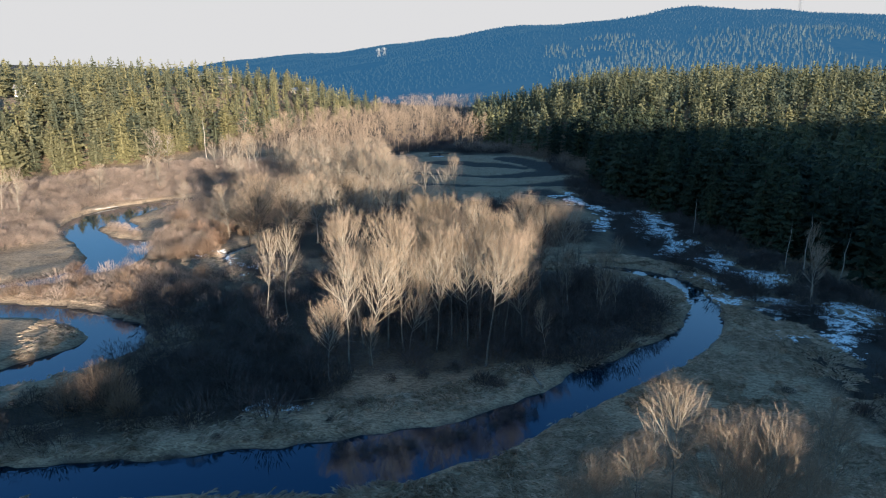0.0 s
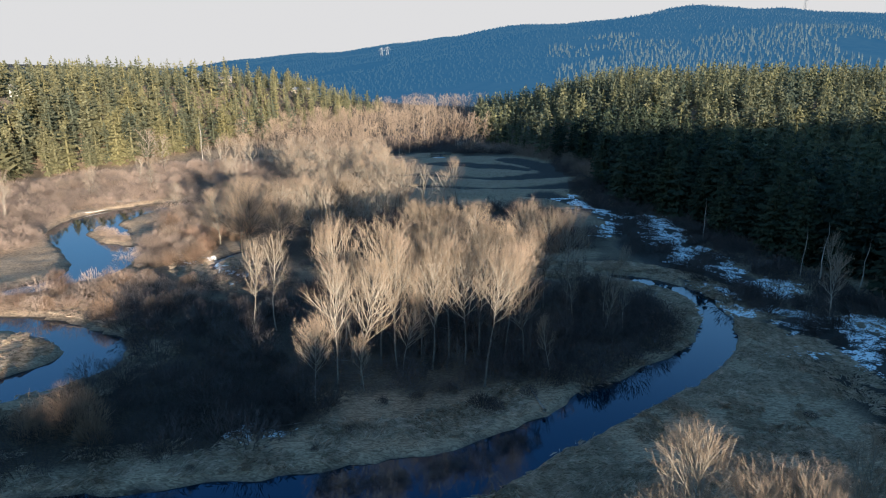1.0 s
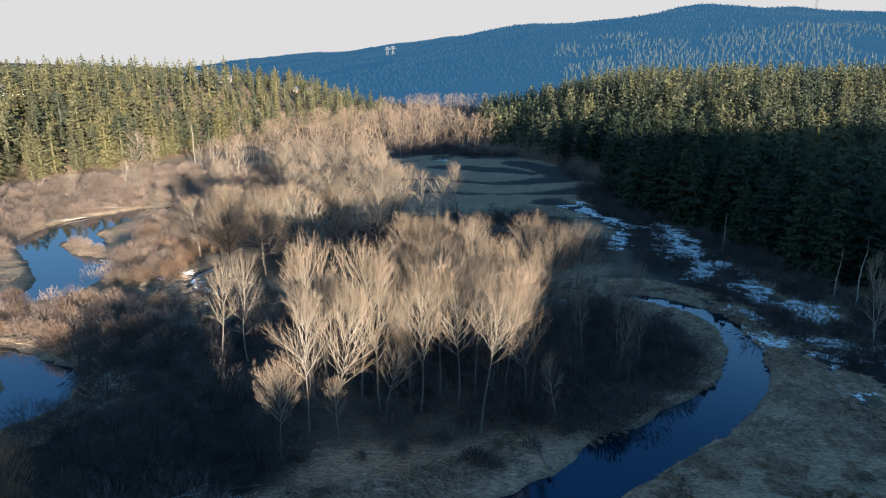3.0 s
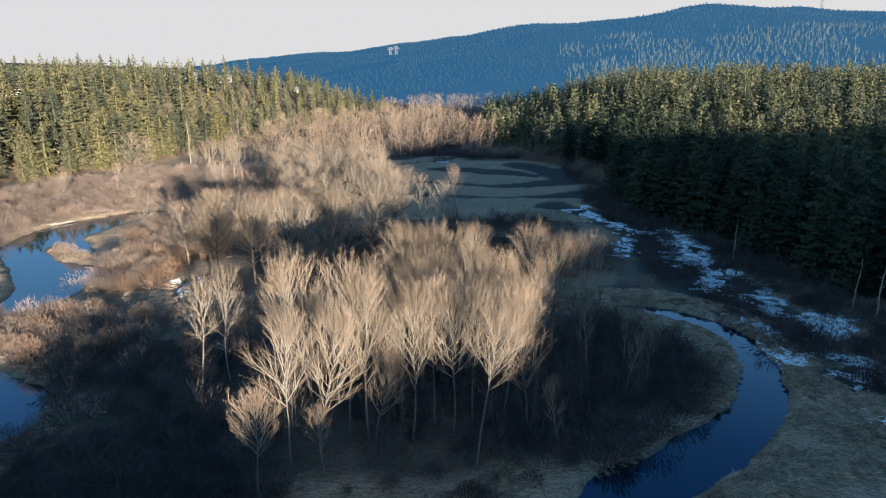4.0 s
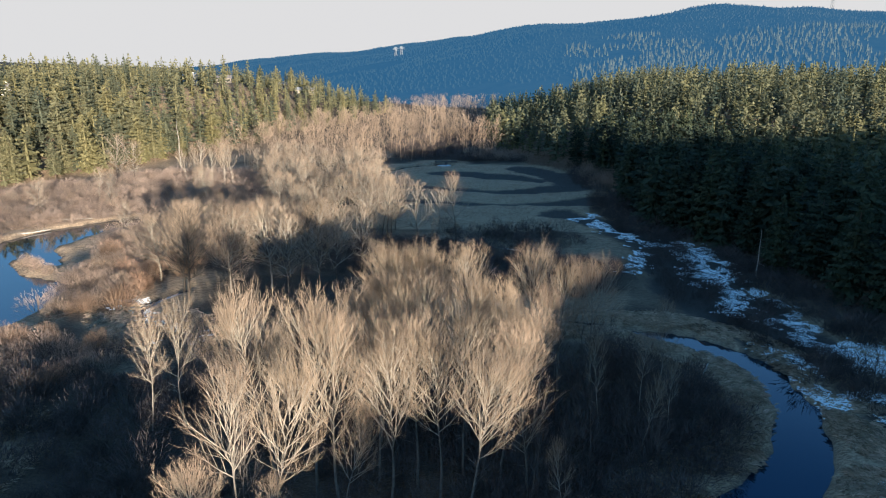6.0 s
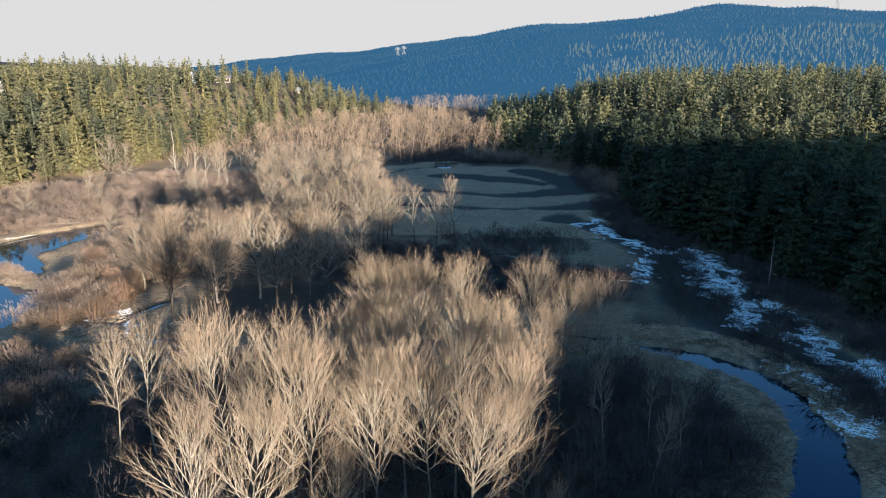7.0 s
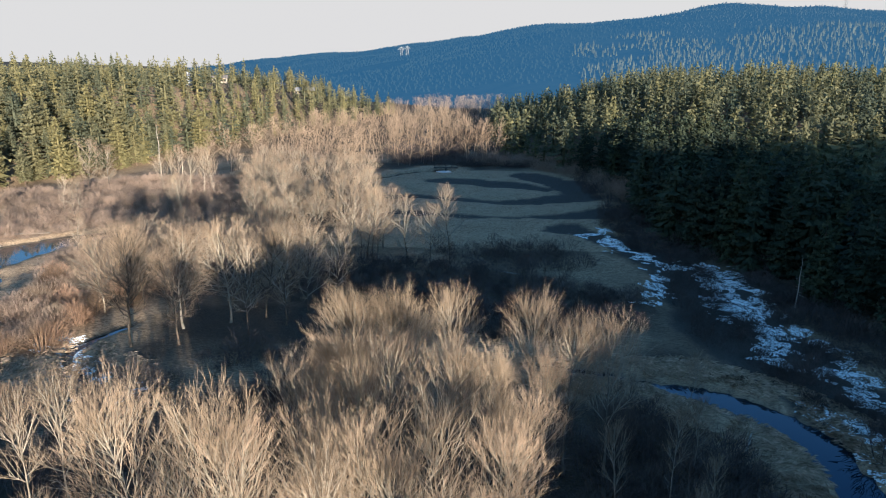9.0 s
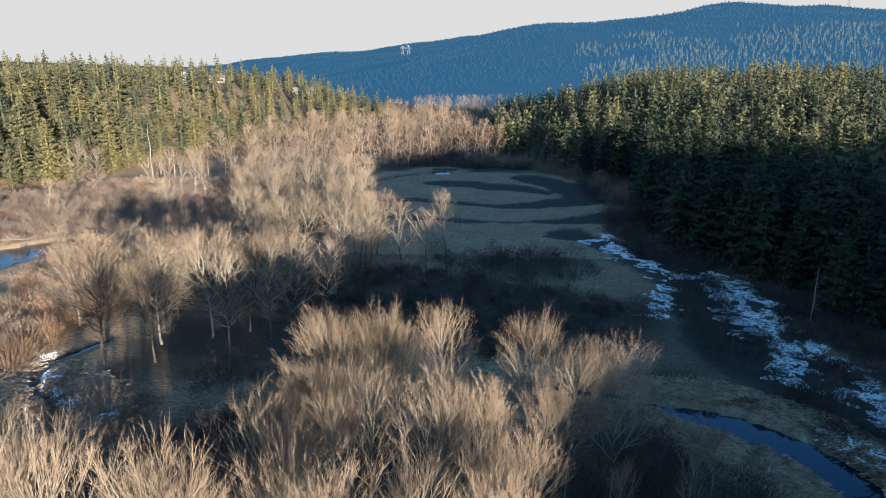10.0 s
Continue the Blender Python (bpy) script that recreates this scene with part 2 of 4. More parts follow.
def ground_material():
    m, nodes, links, bsdf = material("marsh_ground")
    at = nodes.new("ShaderNodeAttribute")
    at.attribute_name = "cover"
    sep = nodes.new("ShaderNodeSeparateColor")
    links.new(at.outputs["Color"], sep.inputs[0])
    tc = nodes.new("ShaderNodeTexCoord")
    mp = nodes.new("ShaderNodeMapping")
    mp.inputs["Scale"].default_value = (0.55, 1.5, 1)
    links.new(tc.outputs["Object"], mp.inputs["Vector"])
    blades = nodes.new("ShaderNodeTexNoise")
    blades.inputs["Scale"].default_value, blades.inputs["Detail"].default_value, blades.inputs["Distortion"].default_value = 2.3, 8, 1.4
    links.new(mp.outputs[0], blades.inputs["Vector"])
    fine = noise_node(nodes, links, 5.0, 5)
    wide = noise_node(nodes, links, 0.12, 4)
    straw = ramp(nodes, links, blades.outputs["Fac"], [(0.36, (0.10, 0.078, 0.05)), (0.5, (0.335, 0.243, 0.155)), (0.62, (0.56, 0.42, 0.275))])
    straw = mixed(nodes, links, 0.36, straw, ramp(nodes, links, wide.outputs["Fac"], [(0.35, (0.25, 0.182, 0.115)), (0.65, (0.46, 0.348, 0.23))]))
    mud = ramp(nodes, links, fine.outputs["Fac"], [(0.35, (0.045, 0.043, 0.04)), (0.7, (0.10, 0.092, 0.08))])
    # Leaf litter, its tone darkened for the shade it lies in.
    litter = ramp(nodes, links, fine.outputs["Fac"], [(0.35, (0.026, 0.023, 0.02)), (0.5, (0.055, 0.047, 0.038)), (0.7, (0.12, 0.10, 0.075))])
    hill = ramp(nodes, links, fine.outputs["Fac"], [(0.3, (0.15, 0.105, 0.065)), (0.55, (0.30, 0.22, 0.14)), (0.75, (0.40, 0.31, 0.2))])
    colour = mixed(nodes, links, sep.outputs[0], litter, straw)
    colour = mixed(nodes, links, sep.outputs[1], colour, mud)
    colour = mixed(nodes, links, sep.outputs[2], colour, hill)
    links.new(colour, bsdf.inputs["Base Color"])
    bsdf.inputs["Roughness"].default_value = 0.95
    bsdf.inputs["Specular IOR Level"].default_value = 0.15
    bumped(nodes, links, bsdf, blades.outputs["Fac"], 0.9, 0.25)
    return m


def water_material():
    m, nodes, links, bsdf = material("still_water")
    bsdf.inputs["Base Color"].default_value = (0.003, 0.012, 0.024, 1)
    bsdf.inputs["Roughness"].default_value = 0.02
    # Raised IOR and blue tint put the sky's blue into the reflection.
    bsdf.inputs["IOR"].default_value = 1.6
    bsdf.inputs["Specular Tint"].default_value = (0.09, 0.42, 1.0, 1)
    bsdf.inputs["Specular IOR Level"].default_value = 0.5
    n = noise_node(nodes, links, 0.9, 3)
    bumped(nodes, links, bsdf, n.outputs["Fac"], 0.06, 0.05)
    return m


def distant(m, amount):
    """Blue haze over a backdrop a mile off, painted as emission."""
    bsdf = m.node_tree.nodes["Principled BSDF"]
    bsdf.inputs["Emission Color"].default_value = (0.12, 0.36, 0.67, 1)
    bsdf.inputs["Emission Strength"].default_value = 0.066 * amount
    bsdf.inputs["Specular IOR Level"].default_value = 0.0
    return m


GROUND = ground_material()
WATER = water_material()
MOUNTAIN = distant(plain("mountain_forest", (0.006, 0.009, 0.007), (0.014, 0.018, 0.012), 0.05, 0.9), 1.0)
BARK = plain("pale_bark", (0.20, 0.173, 0.134), (0.38, 0.33, 0.26), 1.2, 0.85, per_object=0.12, bump=0.02)
TWIG = plain("tan_twigs", (0.215, 0.16, 0.11), (0.39, 0.295, 0.207), 0.6, 0.8, per_object=0.12, through_light=0.2)
# Trunk and sapling bark, darkened to carry the shade below the crowns.
SHADED_TRUNK_BARK = plain("shaded_trunk_bark", (0.09, 0.08, 0.067), (0.22, 0.192, 0.157), 1.2, 0.85, per_object=0.12, bump=0.02)
SHADED_SAPLING = plain("shaded_sapling_bark", (0.07, 0.06, 0.052), (0.16, 0.137, 0.115), 1.2, 0.85, per_object=0.2)
DARK_BARK = plain("furrowed_bark", (0.05, 0.04, 0.032), (0.15, 0.12, 0.09), 1.5, 0.9, per_object=0.15, bump=0.03)
FIR_BARK = plain("fir_bark", (0.06, 0.045, 0.035), (0.17, 0.12, 0.085), 1.5, 0.9, bump=0.03)
# Firs and pines differ in kind; their tones also carry shade and sunlight.
NEEDLES = plain("shaded_fir_needles", (0.028, 0.042, 0.026), (0.075, 0.088, 0.05), 0.4, 0.8, per_island=0.2, through_light=0.3, per_tree=0.5)
PINE_NEEDLES = plain("sunlit_pine_needles", (0.15, 0.146, 0.075), (0.265, 0.245, 0.132), 0.4, 0.8, per_island=0.2, through_light=0.45, per_tree=0.5)
# Needles paled to carry sunlight on the upper right slope and bench.
SUNLIT_NEEDLES = plain("sunlit_needles", (0.105, 0.112, 0.058), (0.20, 0.195, 0.11), 0.05, 0.8, per_island=0.2, through_light=0.4, per_tree=0.6)
# Paler than the mountain forest, to carry sunlight on shoulder and spur.
LIT_FAR_NEEDLES = distant(plain("lit_far_needles", (0.013, 0.016, 0.011), (0.027, 0.030, 0.020), 0.05, 0.8, per_island=0.35), 1.0)
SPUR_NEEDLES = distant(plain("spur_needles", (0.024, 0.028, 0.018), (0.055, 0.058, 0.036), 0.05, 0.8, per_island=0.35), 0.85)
WILLOW = plain("willow_stems", (0.20, 0.152, 0.115), (0.38, 0.292, 0.222), 0.8, 0.8, per_object=0.2, through_light=0.35)
RED_WILLOW = plain("red_willow_stems", (0.20, 0.13, 0.085), (0.38, 0.26, 0.175), 0.8, 0.8, per_object=0.2, through_light=0.35)
# Grey-brown brush stems, darkened further to carry the valley's shade.
SHADED_STEMS = plain("shaded_brush_stems", (0.045, 0.038, 0.036), (0.108, 0.091, 0.083), 0.8, 0.85, per_object=0.2)


# ---------------------------------------------------------------- building blocks
class Shape:
    """Collects tubes and faces for one mesh."""

    def __init__(self):
        self.v, self.f = [], []

    def tube(self, points, radii, sides):
        n0, last = len(self.v), len(points) - 1
        tip = radii[-1] < 1e-4
        for k, p in enumerate(points):
            a = points[min(k + 1, last)] - points[max(k - 1, 0)]
            a = a.normalized() if a.length > 1e-9 else Vector((0, 0, 1))
            u = a.orthogonal().normalized()
            w = a.cross(u)
            if k == last and tip:
                self.v.append(tuple(p))
                continue
            for s in range(sides):
                q = 2 * math.pi * s / sides
                self.v.append(tuple(p + radii[k] * (math.cos(q) * u + math.sin(q) * w)))
        for k in range(last):
            for s in range(sides):
                a, b = n0 + k * sides + s, n0 + k * sides + (s + 1) % sides
                if k == last - 1 and tip:
                    self.f.append((a, b, n0 + last * sides))
                else:
                    self.f.append((a, b, b + sides, a + sides))

    def face(self, *points):
        n = len(self.v)
        self.v.extend(tuple(p) for p in points)
        self.f.append(tuple(range(n, n + len(points))))

    def blade(self, root, tip, width):
        """A fine twig: a sliver that narrows to its tip."""
        w = (tip - root).orthogonal().normalized() * width
        self.face(root - w, root + w, tip)

    def mesh(self, name, mat, smooth_shade=False):
        me = bpy.data.meshes.new(name)
        me.from_pydata(self.v, [], self.f)
        me.materials.append(mat)
        if smooth_shade:
            me.shade_smooth()
        return me


def thing(name, label, category, group="", kind=""):
    ob = new(name)
    ob.empty_display_size = 0.3
    return tagged(ob, label, category, group, kind)


def part(name, data, parent, label=""):
    ob = new(name, data)
    ob.parent = parent
    return tagged(ob, label)


def box(sh, x0, y0, z0, x1, y1, z1):
    n = len(sh.v)
    sh.v += [(x0, y0, z0), (x1, y0, z0), (x1, y1, z0), (x0, y1, z0), (x0, y0, z1), (x1, y0, z1), (x1, y1, z1), (x0, y1, z1)]
    sh.f += [tuple(n + i for i in q) for q in ((0, 3, 2, 1), (4, 5, 6, 7), (0, 1, 5, 4), (1, 2, 6, 5), (2, 3, 7, 6), (3, 0, 4, 7))]


def turned(direction, angle, spin):
    """A direction bent away by an angle, at a turn round the old one."""
    u = direction.orthogonal().normalized()
    w = direction.cross(u)
    return (direction * math.cos(angle) + (u * math.cos(spin) + w * math.sin(spin)) * math.sin(angle)).normalized()


def limb(rng, start, direction, length, steps, up, wander):
    pts, d = [start], direction.copy()
    for _ in range(steps):
        d = (d + Vector((rng.gauss(0, wander), rng.gauss(0, wander), rng.gauss(0, wander) + up))).normalized()
        pts.append(pts[-1] + d * (length / steps))
    return pts, d


def along(pts, k):
    k = k * (len(pts) - 1)
    i = min(int(k), len(pts) - 2)
    return pts[i].lerp(pts[i + 1], k - i), (pts[i + 1] - pts[i]).normalized()


def bare_tree(seed, h, fork, wide, counts, thick=1.0, lean=0.03, old=False, coarse=False, fine=1.0):
    """A leafless broadleaf tree whose straight limbs sweep up to a domed crown: trunk, limbs and fine twigs, as three meshes."""
    rng = random.Random(seed)
    trunk, limbs, twigs = Shape(), Shape(), Shape()
    r0 = 0.0072 * h * thick + 0.03
    pts, _ = limb(rng, Vector((0, 0, -0.4)), Vector((rng.gauss(0, lean), rng.gauss(0, lean), 1)).normalized(), h * 0.8, 9, 0.06, 0.05 if not old else 0.08)
    keep = (0, 3, 6, 9) if coarse else range(10)
    trunk.tube([pts[k] for k in keep], [r0 * (1 - 0.86 * (k / 9) ** 0.9) * (1.35 if k == 0 else 1) for k in keep], 4 if coarse else 8)
    low = h * (fork + 0.04)
    mid = pts[7] if not old else pts[6]
    centre = Vector((mid.x, mid.y, low + (h - low) * (0.56 if not old else 0.5)))
    up_r, down_r, side_r = h - centre.z, (centre.z - low) * 1.1, wide * h
    lobes = [(rng.uniform(0, 6.28), rng.uniform(0.7, 1.2)) for _ in range(7)]

    def room(p, d):
        """How far it is from p along d to the crown's outline."""
        far = 0.0
        for tall in (up_r, down_r):
            q = Vector(((p.x - centre.x) / side_r, (p.y - centre.y) / side_r, (p.z - centre.z) / tall))
            w = Vector((d.x / side_r, d.y / side_r, d.z / tall))
            aa, bb, cc = w.dot(w), q.dot(w), q.dot(q) - 1
            far = (-bb + math.sqrt(max(bb * bb - aa * cc, 0.0))) / aa
            if p.z + far * d.z > centre.z:
                break
        turn = math.atan2(d.y, d.x)
        return max(far, 0.05 * h) * min(lobes, key=lambda o: abs((o[0] - turn + 3.14159) % 6.28318 - 3.14159))[1]

    n1, n2, n3, n4 = counts
    bend, wander = (0.035, 0.016) if not old else (0.04, 0.11)
    rise = 0.27 if not old else 0.1
    for a in range(n1):
        f = (a + 0.5) / n1
        k = (fork + (0.96 - fork) * (f if not old else f**1.3)) / 0.8 * 0.98
        p, td = along(pts, min(k, 0.985))
        ang = 0.1 + 0.66 * (1 - f) ** 0.4 * rng.uniform(0.7, 1.25) if not old else 0.06 + 1.25 * (1 - f) ** 0.7 * rng.uniform(0.75, 1.15)
        dirn = turned(td, ang, a * 2.4 + rng.uniform(-0.4, 0.4))
        reach = room(p, dirn) * rng.uniform(0.58, 1.12)
        lp, _ = limb(rng, p, dirn, reach, 3 if coarse else 6, bend, wander)
        rl = (r0 * (1 - 0.6 * f) * (0.19 if not old else 0.32) * min(1.0, 0.4 + reach / (0.4 * h)) + 0.012) * fine
        limbs.tube(lp, [rl * (1 - 0.8 * i / (len(lp) - 1)) + 0.012 * fine for i in range(len(lp))], 3 if coarse else 5)
        for b in range(n2):
            kb = 0.12 + 0.86 * (b + rng.random()) / n2
            q, ld = along(lp, kb)
            d2 = (turned(ld, rng.uniform(0.22, 0.62) * (1.35 if old else 1), b * 2.4 + rng.uniform(-0.6, 0.6)) + Vector((0, 0, rise * 0.6))).normalized()
            l2 = min(room(q, d2) * rng.uniform(0.6, 1.05), 0.34 * h * (1.1 - 0.6 * kb))
            sp, _ = limb(rng, q, d2, l2, 1 if coarse else 3, bend, wander * 1.1)
            r2 = rl * 0.34 * (1 - 0.5 * kb) + 0.009 * fine
            limbs.tube(sp, [r2 * 1.3, 0.0] if coarse else [r2 * (1 - 0.7 * i / 3) + 0.006 * fine for i in range(4)], 3)
            for c in range(n3):
                kc = 0.12 + 0.88 * (c + rng.random()) / n3
                q3, sd = along(sp, min(kc, 0.999))
                l3 = min((0.4 + 0.05 * h) * rng.uniform(0.6, 1.3), room(q3, sd) + 0.7)
                d3 = (turned(sd, rng.uniform(0.2, 0.6), rng.uniform(0, 6.28)) + Vector((0, 0, rise))).normalized()
                tp = [q3, q3 + d3 * l3]
                if coarse:
                    twigs.blade(tp[0], tp[1], 0.024 * fine)
                else:
                    twigs.tube(tp, [0.0115 * fine, 0.0], 3)
                for _ in range(n4):
                    q4, td4 = along(tp, rng.uniform(0.1, 0.9))
                    d4 = (turned(td4, rng.uniform(0.25, 0.6), rng.uniform(0, 6.28)) + Vector((0, 0, rise))).normalized()
                    twigs.blade(q4, q4 + d4 * l3 * rng.uniform(0.35, 0.7), 0.009 * fine)
    for a in range(0 if coarse else 6):
        p, td = along(pts, rng.uniform(0.45, 0.95) * fork / 0.8)
        lp, ld = limb(rng, p, turned(td, rng.uniform(0.7, 1.5), rng.uniform(0, 6.28)), h * rng.uniform(0.05, 0.14), 3, 0.03, 0.18)
        trunk.tube(lp, [0.022, 0.018, 0.014, 0.0], 3)
        for _ in range(6):
            q, qd = along(lp, rng.uniform(0.3, 1.0))
            trunk.blade(q, q + turned(qd, rng.uniform(0.3, 0.9), rng.uniform(0, 6.28)) * rng.uniform(0.3, 0.8), 0.010)
    return trunk, limbs, twigs


def bush_shape(seed, h, width, n, stems=8, upright=0.6, fat=1.0):
    """A rounded, fuzzy leafless bush: stems, and a dome of many fine twigs."""
    rng = random.Random(seed)
    sh, tw = Shape(), Shape()
    lobes = [(rng.uniform(0, 6.28), rng.uniform(0.75, 1.15)) for _ in range(4)]
    for s in range(stems):
        a, out = s * 2.399, math.sqrt((s + 0.5) / stems)
        foot = Vector((math.cos(a) * 0.12 * width * out, math.sin(a) * 0.12 * width * out, -0.15))
        top = Vector((math.cos(a) * 0.4 * width * out, math.sin(a) * 0.4 * width * out, h * (0.9 - 0.45 * out * out)))
        sh.tube([foot, foot.lerp(top, 0.5) + Vector((0, 0, 0.1 * h)), top], [0.03, 0.022, 0.0], 3)
    for _ in range(n):
        a, c = rng.uniform(0, 6.28), rng.uniform(0.0, 1.0)
        lobe = min(lobes, key=lambda o: abs((o[0] - a + 3.14159) % 6.28318 - 3.14159))[1]
        r = rng.uniform(0.2, 1.0) ** 0.5 * lobe
        s = math.sqrt(1 - c * c)
        p = Vector((math.cos(a) * s * width * 0.5 * r, math.sin(a) * s * width * 0.5 * r, max(c * h * 0.85 * r, 0.05)))
        d = Vector((math.cos(a) * s, math.sin(a) * s, c + upright)).normalized() + Vector((rng.gauss(0, 0.3), rng.gauss(0, 0.3), rng.gauss(0, 0.2)))
        tw.blade(p, p + d.normalized() * h * rng.uniform(0.09, 0.24), rng.uniform(0.014, 0.026) * fat)
    return sh, tw


def conifer_shape(seed, h, radius, whorls, boughs, base=0.12, tufts=4, size=0.75, ragged=0.25, round_top=0.0):
    """A conifer: trunk, and a crown of boughs in uneven whorls, each bough set with sprays of needles."""
    rng = random.Random(seed)
    trunk, crown = Shape(), Shape()
    trunk.tube([Vector((0, 0, -0.6)), Vector((0, 0, h * 0.5)), Vector((0, 0, h * 0.96))], [0.014 * h + 0.05, 0.009 * h, 0.0], 6)
    step = h * (0.98 - base) / whorls

    def reach(k):
        full = (1 - k) ** (0.8 - 0.25 * round_top) * (0.55 + 0.45 * float(smooth(-0.05, 0.3, np.float64(k))))
        return radius * full + 0.4

    core = [Vector((0, 0, h * base - 0.2))] + [Vector((0, 0, h * (base + (1 - base) * k))) for k in (0.12, 0.4, 0.62, 0.8)]
    crown.tube(core, [0.1, reach(0.12) * 0.16, reach(0.4) * 0.15, reach(0.62) * 0.1, 0.0], 5)
    lean, uneven = rng.uniform(0, 6.28), [rng.uniform(0.82, 1.15) for _ in range(8)]
    gaps = {(rng.randrange(whorls), rng.randrange(6)) for _ in range(whorls)}
    for w in range(whorls):
        k = w / (whorls - 1)
        z, r0 = h * base + w * step, min(reach(k), (1 - k) * h * 0.42 + 0.3) * rng.uniform(0.8, 1.14)
        n, spin = max(5, round(boughs * (0.35 + 0.65 * (1 - k)))), rng.uniform(0, 6.28)
        for b in range(n):
            if (w, b) in gaps:
                continue
            a = spin + (b + rng.uniform(-0.35, 0.35)) * 6.2832 / n
            r = r0 * rng.uniform(1 - ragged * 1.3, 1 + ragged) * uneven[int(a / 6.2832 * 8) % 8] * (1 + 0.1 * math.cos(a - lean))
            out, side = Vector((math.cos(a), math.sin(a), 0)), Vector((-math.sin(a), math.cos(a), 0))
            z1 = z + rng.uniform(-0.5, 0.5) * step
            slant = rng.uniform(-0.28, 0.1) + 0.55 * k + 0.12 * round_top
            wd = max(r * 2.4 / n, 0.2) * rng.uniform(0.7, 1.15)
            inner = out * r * 0.12 + Vector((0, 0, z1 + step * 0.8))
            tip = out * r + Vector((0, 0, z1 + r * slant))
            mid = out * r * 0.6 + Vector((0, 0, z1 + step * 0.35 + r * slant * 0.55))
            sag = Vector((0, 0, -wd * rng.uniform(0.25, 0.6)))
            crown.face(inner, mid + side * wd + sag, tip)
            crown.face(inner, tip, mid - side * wd + sag)
            for t in range(tufts):
                s = 0.45 + 0.6 * math.sqrt((t + rng.random()) / tufts)
                p = out * r * s + side * wd * rng.uniform(-1.1, 1.1) + Vector((0, 0, z1 + step * 0.3 * (1 - s) + r * s * slant + rng.uniform(-0.15, 0.35) * step))
                facing = (out * 0.6 + Vector((rng.gauss(0, 0.45), rng.gauss(0, 0.45), 0.6 + rng.gauss(0, 0.35)))).normalized()
                u = facing.orthogonal().normalized()
                v = facing.cross(u)
                sz, q0 = size * rng.uniform(0.65, 1.35) * (1 - 0.28 * k), rng.uniform(0, 6.28)
                crown.face(*(p + sz * rng.uniform(0.7, 1.2) * (math.cos(q0 + j * 2.094) * u + math.sin(q0 + j * 2.094) * v) for j in range(3)))
    return trunk, crown


def copy_scaled(ob, m):
    """A copy at a pose that may hold a scale."""
    loc, rot, sc = m.decompose()
    c = copy_thing(ob, Matrix.LocRotScale(loc, rot, None))
    c.scale = sc
    return c


# ---------------------------------------------------------------- ground and water
def spaced(lo, a, b, hi, step, grow=1.13, most=70.0):
    mid = list(np.arange(a, b + 1e-6, step))
    up, s = [b], step
    while up[-1] < hi:
        s = min(s * grow, most)
        up.append(up[-1] + s)
    dn, s = [a], step
    while dn[-1] > lo:
        s = min(s * grow, most)
        dn.append(dn[-1] - s)
    return np.array(dn[:0:-1] + mid + up[1:])


def near_water(x, y):
    d = np.full(np.shape(x), 1e9)
    for line in WATERS:
        d = np.minimum(d, beyond(x, y, line))
    return d


